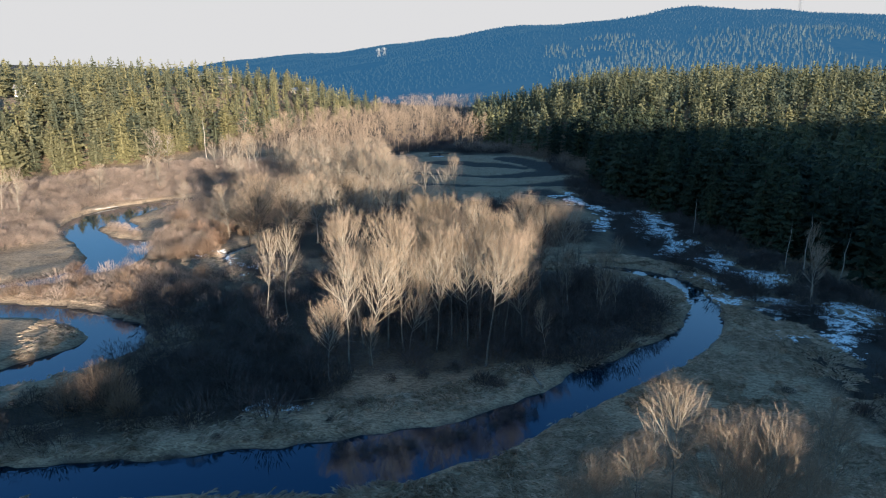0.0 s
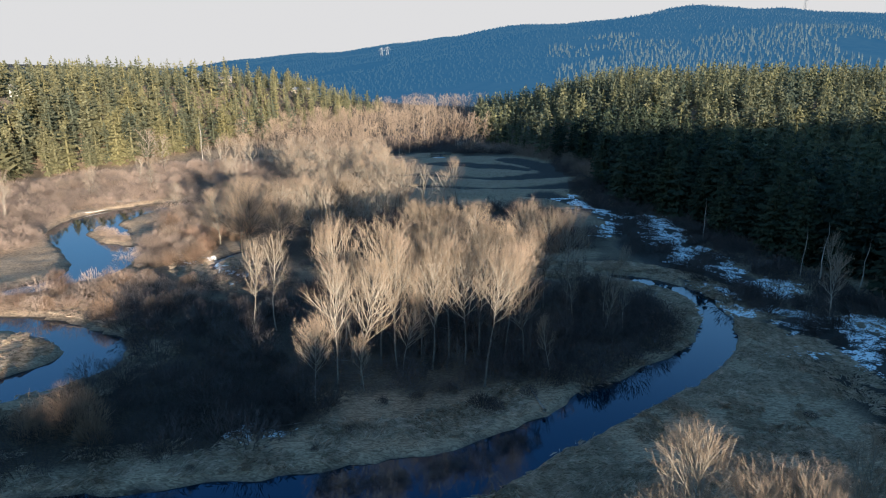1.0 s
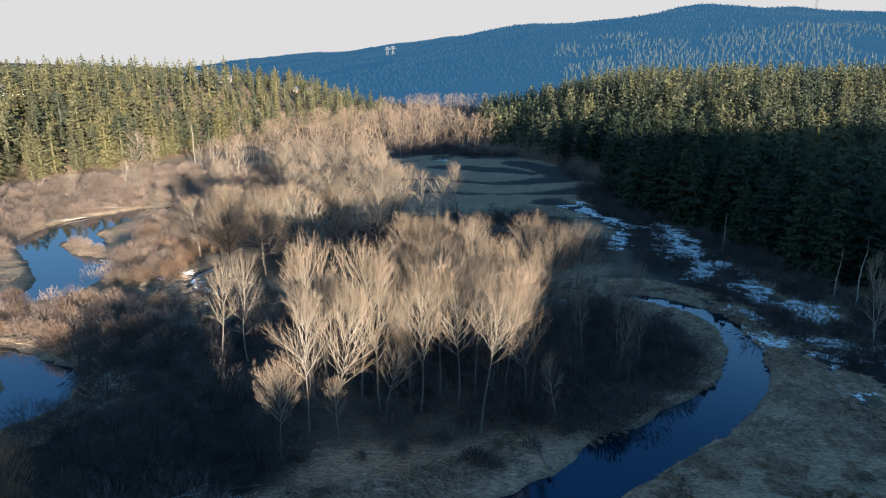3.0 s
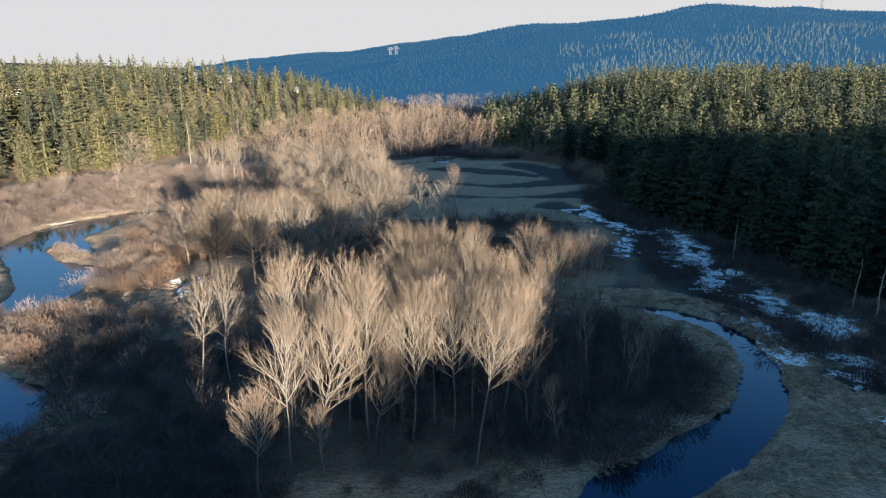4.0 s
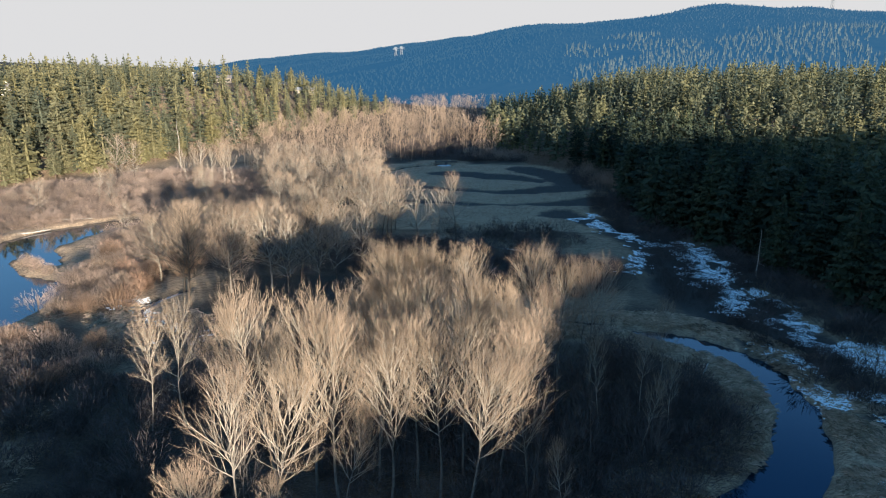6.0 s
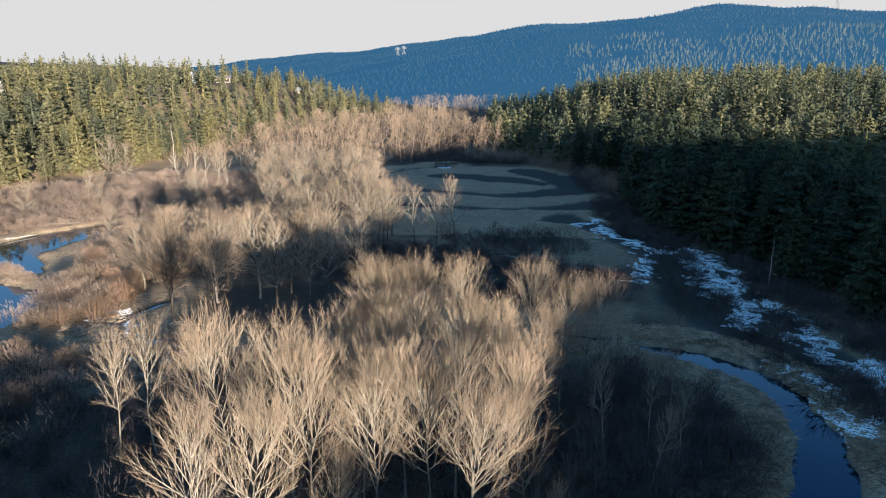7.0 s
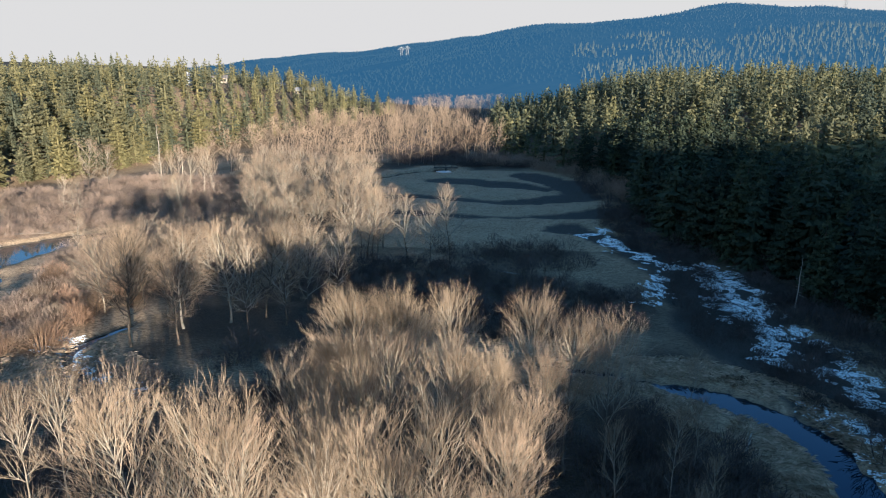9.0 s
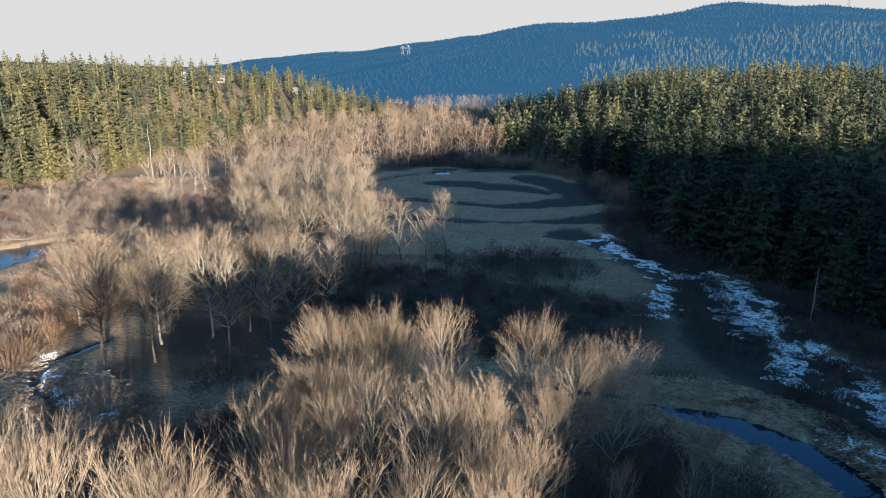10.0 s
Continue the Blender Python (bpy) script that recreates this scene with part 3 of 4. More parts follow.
def build_ground():
    xs, ys = spaced(-3500, -106, 66, 4200, 1.35), spaced(-900, 42, 298, 4600, 1.35)
    X, Y = np.meshgrid(xs, ys)
    Z = height(X, Y)
    nx, ny = len(xs), len(ys)
    idx = np.arange(nx * ny).reshape(ny, nx)
    quads = np.stack([idx[:-1, :-1], idx[:-1, 1:], idx[1:, 1:], idx[1:, :-1]], -1).reshape(-1, 4)
    me = bpy.data.meshes.new("ground")
    me.from_pydata(np.stack([X, Y, Z], -1).reshape(-1, 3).tolist(), [], quads.tolist())
    me.materials.append(GROUND)
    me.shade_smooth()
    _, left, right = hills(X, Y)
    water = near_water(X, Y) + 2.5 * fbm(X, Y, 8, 41)
    straw = np.clip(0.25 + 1.6 * fbm(X, Y, 24, 43), 0, 1)
    straw = np.maximum(straw, 1 - smooth(np.where((X > 22) & (Y > 84), 1.5, 4), np.where((X > 22) & (Y > 84), 6, 11), water))
    meadow = (Y > 186) & (Y < 300) & (X > -26) & (X < 52)
    straw = np.where(meadow, 1.0, straw)
    east = smooth(-6, 0, X - np.interp(Y, [40, 60, 78, 98, 112], [-20, 4, 32, 47, 49])) * (Y < 125)
    straw = np.maximum(straw, east * (1 - smooth(47, 51, X)))
    # Straw of the left marsh, spread further to pale the sunlit ground.
    straw = np.maximum(straw, (0.75 + fbm(X, Y, 12, 47)) * (1 - smooth(-64, -50, X)))
    # Under shaded brush the straw gives way to the darkened litter.
    brush_shade = np.max([1 - smooth(0.75, 1.1, np.hypot((X - a) / c, (Y - d) / e)) for a, d, c, e in ((0, 95, 35, 15), (-6, 83, 22, 8), (-28, 70, 14, 8), (-46, 99, 10, 13), (-41, 80, 8, 9), (-32, 86, 18, 22), (28, 100, 10, 15), (21, 111, 13, 9), (-10, 114, 16, 8), (1, 158, 30, 15), (-22, 141, 22, 8), (-42, 64, 12, 7))], axis=0)
    straw = straw * (1 - 0.72 * brush_shade * smooth(2.0, 4.5, water))
    for a, d, c, e in ((27, 139, 9, 10), (35, 177, 9, 9), (-20, 125, 14, 6)):
        straw = np.maximum(straw, 0.85 * (1 - smooth(0.6, 1.1, np.hypot((X - a) / c, (Y - d) / e) + 0.5 * fbm(X, Y, 7, 48))))
    mud = np.zeros_like(X)
    for line in MUD:
        mud = np.maximum(mud, 1 - smooth(-0.6, 1.0, beyond(X, Y, line) + 6 * fbm(X, Y, 16, 45) - 1.2 + 1.5 * fbm(X, Y, 3, 46)))
    mud = np.maximum(mud, 1 - smooth(-0.9, -0.35, Z))
    slope = np.maximum(smooth(0, 12, left), smooth(0, 14, right) * 0.25)
    slope = slope * (1 - smooth(430, 560, Y))
    straw = straw * (1 - smooth(330, 420, Y))
    cover = np.stack([straw, mud, slope, np.ones_like(X)], -1).reshape(-1)
    col = me.attributes.new("cover", "FLOAT_COLOR", "POINT")
    col.data.foreach_set("color", cover.astype(np.float32))
    tagged(new("ground", me), "marshy valley floor of dry straw grass, mud and leaf litter", "ground", kind="structure")


build_ground()


def build_mountain():
    xs, ys = np.linspace(-2400, 3600, 210), np.linspace(560, 4000, 160)
    X, Y = np.meshgrid(xs, ys)
    idx = np.arange(X.size).reshape(X.shape)
    quads = np.stack([idx[:-1, :-1], idx[:-1, 1:], idx[1:, 1:], idx[1:, :-1]], -1).reshape(-1, 4)
    me = bpy.data.meshes.new("backdrop_mountain")
    me.from_pydata(np.stack([X, Y, mountain(X, Y)], -1).reshape(-1, 3).tolist(), [], quads.tolist())
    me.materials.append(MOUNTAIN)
    me.shade_smooth()
    tagged(new("backdrop_mountain", me), "far forested mountain, its distance haze painted as a blue glow", "mountain", kind="structure")


build_mountain()


def build_water():
    sh = Shape()
    sh.face((-170, 0, -0.6), (110, 0, -0.6), (110, 330, -0.6), (-170, 330, -0.6))
    tagged(new("water", sh.mesh("water", WATER)), "still dark creek and ponds mirroring the blue sky", "water", kind="structure")


build_water()


# ---------------------------------------------------------------- bare trees
def tree_model(name, label, category, group, seed, h, fork, spread, counts, bark, twig, stem=None, **more):
    root = thing(name, label, category, group)
    t, l, w = bare_tree(seed, h, fork, spread, counts, **more)
    part("trunk", t.mesh("trunk", stem or bark, True), root)
    part("crown_frame", l.mesh("crown_frame", bark, True), root)
    part("crown", w.mesh("crown", twig), root)
    root["full"] = float(np.percentile([p[2] for p in w.v], 99.0))
    return root


def plant(models, spots, seed, first=None):
    """Stands models at (x, y, height), each turned and scaled; the models themselves take the first spots."""
    rng = random.Random(seed)
    used = set()
    zs = height(np.array([p[0] for p in spots]), np.array([p[1] for p in spots]))
    for n, (x, y, h) in enumerate(spots):
        k = n % len(models) if n < len(models) else rng.randrange(len(models))
        m = models[k]
        s = h / m["full"]
        where = pose(x, y, float(zs[n]) - 0.1, 0, 0, rng.uniform(0, 360)) @ Matrix.Diagonal((s, s, s, 1))
        if k not in used and first is not False:
            used.add(k)
            pending.append((m, where))
        else:
            copy_scaled(m, where)


pending = []


def settle():
    for m, where in pending:
        loc, rot, sc = where.decompose()
        m.location, m.rotation_mode, m.rotation_quaternion, m.scale = loc, "QUATERNION", rot, sc
    pending.clear()


GROVE = "bare cottonwoods of the creek grove"
near_models = [tree_model("cottonwood_tree", "tall leafless cottonwood with pale bark and tan twigs", "tree", GROVE, 100 + k, 18.0, f, s, (22, 7, 6, 3), BARK, TWIG, stem=SHADED_TRUNK_BARK)
               for k, (f, s) in enumerate(((0.44, 0.215), (0.36, 0.235), (0.52, 0.19), (0.38, 0.225), (0.47, 0.2)))]
plant(near_models, [(-12.2, 75.6, 17.4), (-9.6, 77.7, 17.6), (5.8, 77.6, 18.4), (-0.8, 82.0, 17.8), (-11.2, 83.3, 20.2), (-7.6, 83.0, 20.0), (-5.4, 82.2, 18.8), (1.4, 85.3, 17.6),
                    (-2.4, 86.5, 17.2), (5.7, 86.8, 18.2), (8.5, 91.2, 16.6), (11.6, 83.8, 15.6), (12, 93.6, 15), (14.2, 99.5, 15.6), (4.2, 96.5, 18), (1.3, 98.4, 17.6),
                    (-5.5, 94.2, 17.3), (-3.2, 97.5, 17), (6.3, 112.5, 16.6), (13.2, 104, 18.4), (17.2, 104.6, 18), (20.8, 104, 17.4), (3.6, 83.5, 17), (7.8, 98, 17), (-2.8, 91, 16.8), (-0.4, 94, 17), (9, 86, 16.4)], 1)
plant(near_models, [(-14.1, 71.8, 11.6), (-4.6, 80.4, 11.5), (17.2, 40, 17), (20.6, 40, 15.4), (22.6, 40, 15.8), (24.8, 40, 14.2), (14.8, 40, 14.3), (12, 39.5, 12.3), (9.2, 38.5, 11), (19, 38, 13.5), (23.4, 37.5, 13.5), (-13.2, 89, 14)], 2, False)
wide_models = [tree_model("cottonwood_tree", "leafless cottonwood with a broad dense fan of tan twigs", "tree", GROVE, 120 + k, 16.0, f, s, (36, 9, 8, 3), BARK, TWIG, stem=SHADED_TRUNK_BARK, thick=1.2)
               for k, (f, s) in enumerate(((0.30, 0.36), (0.34, 0.32)))]
plant(wide_models, [(-1.8, 106, 18), (3.2, 108, 17.4), (-5.4, 103.5, 15.8)], 4)
settle()


def scatter(seed, n, box4, test, gap):
    """Random spots in a box that pass a test and keep a gap between them."""
    gen, out, cells = np.random.default_rng(seed), [], {}
    X, Y = gen.uniform(box4[0], box4[1], n * 14), gen.uniform(box4[2], box4[3], n * 14)
    ok = test(X, Y)
    for x, y in zip(X[ok].tolist(), Y[ok].tolist()):
        c = (int(x // gap), int(y // gap))
        if any((x - a) ** 2 + (y - b) ** 2 < gap * gap for i in (-1, 0, 1) for j in (-1, 0, 1) for a, b in cells.get((c[0] + i, c[1] + j), ())):
            continue
        cells.setdefault(c, []).append((x, y))
        out.append((x, y))
        if len(out) >= n:
            break
    return out


def dry(x, y, margin=1.5):
    return near_water(x, y) > margin


def inside(ellipses):
    return lambda x, y: np.any([((x - a) / c) ** 2 + ((y - b) / d) ** 2 < 1 for a, b, c, d in ellipses], axis=0)


def grown(seed, found, kinds, lo, hi, sink=0.4, tall=1.0):
    """Places for join(): a kind, its spot on the ground, size and turn."""
    rng = random.Random(seed)
    zs = height(np.array([p[0] for p in found]), np.array([p[1] for p in found]))
    return [(rng.randrange(kinds), (x, y, float(z) - sink, rng.uniform(lo, hi), rng.uniform(0, 6.28), tall)) for (x, y), z in zip(found, zs)]


# old spreading trees with dark gnarled limbs
OLD = "old spreading cottonwoods"
old_models = [tree_model("old_cottonwood", "old leafless cottonwood with a domed crown and gnarled dark limbs", "tree", OLD, 140 + k, 17.0, 0.28, 0.45, (20, 9, 8, 2), b, TWIG, thick=1.5, old=True, fine=1.15)
              for k, b in enumerate((DARK_BARK, DARK_BARK, BARK))]
plant(old_models, [(-36, 146, 15), (-39.5, 131, 17.5), (-50, 143, 13), (-29, 141, 16.5), (-35, 138, 16), (-44, 139, 14.5), (-24, 143, 15.5), (-33, 132, 14), (-52, 162, 12), (-70, 215, 11)], 3)
settle()

# thin trees of the middle distance
STAND = "leafless trees of the wooded flat"
# Stems take the dark bark to stand for shade under these crowns.
mid_models = [tree_model("leafless_tree", "leafless riverside tree with a dense tan crown", "tree", STAND, 170 + k, 16.0, f, s, (14, 7, 7, 2), BARK, TWIG, stem=DARK_BARK, thick=1.0, old=True, fine=1.3)
              for k, (f, s) in enumerate(((0.22, 0.34), (0.26, 0.31), (0.16, 0.38), (0.28, 0.32)))]
mid = [(-20, 140, 16), (-24.5, 136, 15), (-4.5, 174, 14.2), (0, 172, 13), (3.8, 174.5, 15.6), (-13, 176, 16.5), (-16, 172, 16), (-19, 182, 17), (-111, 242, 17), (-107, 246, 15),
       (-25, 178, 16), (-32, 150, 14), (-45, 146, 12), (-22, 150, 13), (-37, 143, 14), (-27, 147, 14.5), (-18, 146, 14), (-14, 150, 13), (-48, 150, 12.5), (-40, 152, 14), (-31, 157, 13.5), (-22, 158, 13.5), (-55, 168, 11), (-47, 166, 12), (-38, 165, 12), (-72, 172, 9), (-108, 196, 10), (-92, 204, 9)]
rng = random.Random(5)
for x, y in scatter(6, 84, (-75, -9, 172, 262), lambda x, y: dry(x, y) & (x < -10 - 0.16 * (y - 180)) & (x > -34 - 0.42 * (y - 172)), 3.7):
    mid.append((x, y, rng.uniform(10, 14.5)))
plant(mid_models, mid, 7)
settle()

pale_models = [tree_model("aspen_tree", "slender leafless aspen with a whitish stem", "tree", "slender pale trees", 190 + k, 13.0, 0.38, 0.18, (12, 6, 6, 2), BARK, TWIG, thick=0.8) for k in range(3)]
pale = [(-117, 164, 14), (-119, 166, 13), (-114, 167, 13.5), (-121, 163, 14), (-112, 163, 11), (-100, 212, 11), (-97, 214, 10), (26, 100, 10), (20.5, 96, 11), (24, 92, 9.5), (30, 106, 9), (33, 117, 8), (28, 96, 8),
        (34, 40, 9), (38, 37, 8), (40, 46, 7), (-83, 238, 15), (-80, 237, 16), (-77, 239, 15), (-74, 240, 16), (-71, 241, 15), (-86, 240, 13), (-9, 76, 8), (14.5, 80, 9), (30.5, 46, 14), (32, 44.5, 11), (62, 100, 12), (64, 103, 14), (-27.8, 93.4, 15.2), (-24.6, 94.6, 16)]
plant(pale_models, pale, 8)
settle()
sapling_models = [tree_model("sapling", "thin grey leafless sapling under the cottonwoods, darkened for shade", "tree", "grove saplings", 197 + k, 9.0, 0.3, 0.17, (7, 5, 5, 2), SHADED_SAPLING, SHADED_SAPLING, thick=0.7) for k in range(3)]
rng = random.Random(77)
plant(sapling_models, [(x, y, rng.uniform(5, 10)) for x, y in scatter(78, 70, (-16, 30, 76, 114), lambda x, y: dry(x, y, 3), 2.2)], 79)
settle()


def triangles(sh):
    """A shape's points and its faces cut into triangles."""
    return np.array(sh.v, np.float32), np.array([(q[0], q[i], q[i + 1]) for q in sh.f for i in range(1, len(q) - 1)], np.int32)


def mesh_of(name, v, f, mat):
    me = bpy.data.meshes.new(name)
    me.vertices.add(len(v))
    me.vertices.foreach_set("co", np.asarray(v, np.float32).reshape(-1))
    me.loops.add(3 * len(f))
    me.loops.foreach_set("vertex_index", np.asarray(f, np.int32).reshape(-1))
    me.polygons.add(len(f))
    me.polygons.foreach_set("loop_start", np.arange(0, 3 * len(f), 3, dtype=np.int32))
    me.update(calc_edges=True)
    me.materials.append(mat)
    return me


def join(shapes, places):
    """One mesh out of many placed copies of a few shapes."""
    vs, fs, own, off = [], [], [], 0
    packed = [triangles(s) for s in shapes]
    for k, (x, y, z, s, a, tall) in places:
        v, f = packed[k]
        c, q = math.cos(a) * s, math.sin(a) * s
        vs.append(np.stack([x + v[:, 0] * c - v[:, 1] * q, y + v[:, 0] * q + v[:, 1] * c, z + v[:, 2] * s * tall], -1))
        fs.append(f + off)
        off += len(v)
        own.append(np.full(len(v), (len(own) * 0.618) % 1.0, np.float32))
    return np.vstack(vs), np.vstack(fs), np.concatenate(own)


def stuff(name, label, category, shapes, places, mat):
    v, f, own = join(shapes, places)
    me = mesh_of(name, v, f, mat)
    me.attributes.new("own", "FLOAT", "POINT").data.foreach_set("value", own)
    return tagged(new(name, me), label, category, kind="stuff")


# far bare woods
far_shapes = []
for k in range(4):
    t, l, w = bare_tree(220 + k, 18.0, 0.22, 0.33, (9, 5, 7, 1), coarse=True, old=True)
    one = Shape()
    for sh in (t, l, w):
        n = len(one.v)
        one.v += sh.v
        one.f += [tuple(i + n for i in q) for q in sh.f]
    far_shapes.append(one)
places = grown(9, scatter(10, 260, (-95, 12, 262, 470), lambda x, y: (x > np.interp(y, LEFT_TOE[:, 0], LEFT_TOE[:, 1]) + 6) & (x < np.interp(y, [262, 300, 330, 470], [-34, -24, -4, 12])), 4.6), 4, 0.62, 0.95, 0.2)
places += grown(11, scatter(11, 12, (4, 22, 318, 336), lambda x, y: x > 0, 3.0), 4, 0.7, 0.95, 0.2, 1.2)
far_cheap = []
for k in range(3):
    t, l, w = bare_tree(230 + k, 18.0, 0.18, 0.34, (7, 5, 4, 1), coarse=True, old=True)
    one = Shape()
    for sh in (t, l, w):
        n = len(one.v)
        one.v += sh.v
        one.f += [tuple(i + n for i in q) for q in sh.f]
    far_cheap.append(one)
more = grown(33, scatter(33, 190, (-60, 70, 470, 760), lambda x, y: (x > np.interp(y, LEFT_TOE[:, 0], LEFT_TOE[:, 1]) + 2) & (x < np.interp(y, RIGHT_TOE[:, 0], RIGHT_TOE[:, 1]) + 2), 6.0), 3, 0.65, 1.0, 0.2)
stuff("valley_end_woods", "far leafless woods closing the valley", "woods", far_cheap, more, TWIG)
stuff("far_bare_woods", "hazy band of leafless tan woods filling the valley", "woods", far_shapes, places, TWIG)

# ---------------------------------------------------------------- conifers
FIRS = "dark conifers of the slopes"
def conifer_models(name, label, group, mat, rows, ragged):
    out = []
    for seed, r, whorls, boughs, base, rt in rows:
        root = thing(name, label, "tree", group)
        t, c = conifer_shape(seed, 25.0, r, whorls, boughs, base, 6, 0.6, ragged, rt)
        part("trunk", t.mesh("trunk", FIR_BARK, True), root)
        part("crown", c.mesh("crown", mat), root)
        root["full"] = 25.0
        out.append(root)
    return out


fir_models = conifer_models("conifer_tree", "tall dark green fir with drooping boughs, darkened further for shade", FIRS, NEEDLES, ((300, 5.0, 26, 11, 0.06, 0.3), (301, 4.4, 27, 10, 0.06, 0.2), (302, 5.6, 25, 12, 0.1, 0.5), (303, 5.0, 26, 11, 0.08, 0.4)), 0.3)
pine_models = conifer_models("pine_tree", "olive-green pine with a full rounded crown, paled further for low sun", "pines of the dry slope", PINE_NEEDLES, ((304, 5.8, 21, 12, 0.1, 0.9), (305, 5.2, 22, 11, 0.07, 0.5), (306, 6.2, 19, 12, 0.15, 1.3), (307, 5.6, 21, 12, 0.09, 0.8), (308, 4.9, 22, 11, 0.06, 0.3)), 0.3)
far_firs = [conifer_shape(320 + k, 25.0, r, 14, 8, 0.06, 3, 0.7, 0.26, rt)[1] for k, (r, rt) in enumerate(((5.1, 0.3), (4.5, 0.2), (5.7, 0.5)))]
far_pines = [conifer_shape(325 + k, 25.0, r, 13, 8, 0.08, 3, 0.72, 0.28, rt)[1] for k, (r, rt) in enumerate(((5.8, 0.8), (5.1, 0.4), (6.4, 1.2), (4.6, 0.2)))]
plain_firs = [conifer_shape(330 + k, 25.0, r, 10, 7, 0.08, 1, 1.2, 0.28, rt)[1] for k, (r, rt) in enumerate(((5.4, 0.6), (4.7, 0.3), (6.0, 1.1)))]


def distant_fir(seed):
    """Two ragged tiers: enough for a tree a mile off."""
    rng, sh = random.Random(seed), Shape()
    for z0, z1, r in ((2, 18, 4.4), (10, 22, 3.2)):
        ring = [Vector((math.cos(a * 1.2566) * r * rng.uniform(0.7, 1.2), math.sin(a * 1.2566) * r * rng.uniform(0.7, 1.2), z0 + rng.uniform(-2, 2))) for a in range(5)]
        for a in range(5):
            sh.face(ring[a], ring[(a + 1) % 5], (0, 0, z1))
    return sh


mile_firs = [distant_fir(350 + k) for k in range(4)]


def left_in(x, y):
    return hills(x, y)[1]


def right_in(x, y):
    return hills(x, y)[2]


def left_wood(x, y):
    d = left_in(x, y)
    clear = inside([(-126, 528, 13, 26), (-156, 478, 9, 40), (-196, 300, 13, 26), (-186, 284, 8, 16)])(x, y)
    return ~clear & (d > 2) & ~((fbm(x, y, 55, 61) > 0.42) & (d > 25) & (d < 75))


def right_wood(x, y):
    return right_in(x, y) > 3


rng = random.Random(12)
near_pines = [(x, y, rng.uniform(12, 22)) for x, y in scatter(13, 140, (-215, -90, 190, 330), lambda x, y: left_wood(x, y) & (left_in(x, y) < 60), 7.4)]
near_firs = [(x, y, rng.uniform(15, 24)) for x, y in scatter(14, 150, (46, 130, 80, 300), lambda x, y: right_wood(x, y) & (right_in(x, y) < 36), 6.8)]
near_pines += [(-128, 536, 20), (-121, 549, 13), (-116, 541, 14), (-140, 546, 11), (-150, 545, 12), (-133, 549, 8)]
plant(fir_models, near_firs, 15)
plant(pine_models, near_pines, 20)
settle()
taken = {int(x // 5) * 10000 + int(y // 5) for x, y, _ in near_firs + near_pines}


def free(x, y):
    return ~np.isin(np.floor(x / 5).astype(int) * 10000 + np.floor(y / 5).astype(int), list(taken))


left = scatter(17, 1500, (-330, -40, 120, 640), lambda x, y: free(x, y) & left_wood(x, y), 7.6)
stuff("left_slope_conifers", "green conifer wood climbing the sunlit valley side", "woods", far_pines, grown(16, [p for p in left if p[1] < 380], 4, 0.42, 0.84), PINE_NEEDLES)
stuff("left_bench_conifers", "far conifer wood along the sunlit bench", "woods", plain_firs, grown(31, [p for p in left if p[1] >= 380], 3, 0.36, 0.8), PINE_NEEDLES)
right = scatter(18, 2300, (14, 400, 60, 600), lambda x, y: free(x, y) & right_wood(x, y) & (x < 90 + 0.75 * y), 7.0)
# Trees higher up take the paler needles, standing for sunlit tops.
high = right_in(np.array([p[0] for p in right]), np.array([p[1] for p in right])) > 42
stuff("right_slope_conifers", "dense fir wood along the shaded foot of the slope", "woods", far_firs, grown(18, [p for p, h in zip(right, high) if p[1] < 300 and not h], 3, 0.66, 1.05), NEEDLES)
stuff("right_upper_conifers", "conifer wood above the shaded foot, needles paled to stand for sunlit tops", "woods", far_pines, grown(34, [p for p, h in zip(right, high) if p[1] < 300 and h], 4, 0.5, 0.95), SUNLIT_NEEDLES)
stuff("right_bench_conifers", "far conifer wood beyond the meadow, needles paled to stand for sunlit tops", "woods", plain_firs, grown(32, [p for p in right if p[1] >= 300], 3, 0.45, 0.9), SUNLIT_NEEDLES)
# Wood out of view on that hill, added to cast shade.
places = grown(28, scatter(28, 7500, (-150, 450, -330, 150), lambda x, y: free(x, y) & ((y < -30) | (x > 95 + 0.78 * y)) & (abs(sunward(x, y)[0] - 165) < 90) & (abs(sunward(x, y)[1] - 110) < 220), 4.6), 4, 0.85, 1.05)
stuff("hillside_conifers", "unseen conifer wood on the hill towards the sun, added to shade the valley", "woods", mile_firs, places, NEEDLES)


def mountain_trees(seed, n, area, test, gap, lo, hi, tall):
    """Spots for small trees on the mountain's slopes."""
    found = scatter(seed, n, area, lambda x, y: (x > -0.42 * y) & (x < 0.95 * y + 60) & (mountain(x, y) > 3) & test(x, y), gap)
    zs = mountain(np.array([p[0] for p in found]), np.array([p[1] for p in found]))
    rng = random.Random(seed + 10)
    return [(rng.randrange(4), (x, y, float(z) - 1.5, rng.uniform(lo, hi), rng.uniform(0, 6.28), tall)) for (x, y), z in zip(found, zs)]


def sunlit_slope(x, y):
    """Where paler trees stand for the sunlit shoulder of the mountain."""
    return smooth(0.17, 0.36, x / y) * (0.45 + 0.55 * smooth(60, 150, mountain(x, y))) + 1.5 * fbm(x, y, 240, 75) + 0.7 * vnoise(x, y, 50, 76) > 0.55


def on_spur(x, y):
    return ridge_line(x, y, SPUR, 380) > 14 + 30 * fbm(x, y, 130, 81)


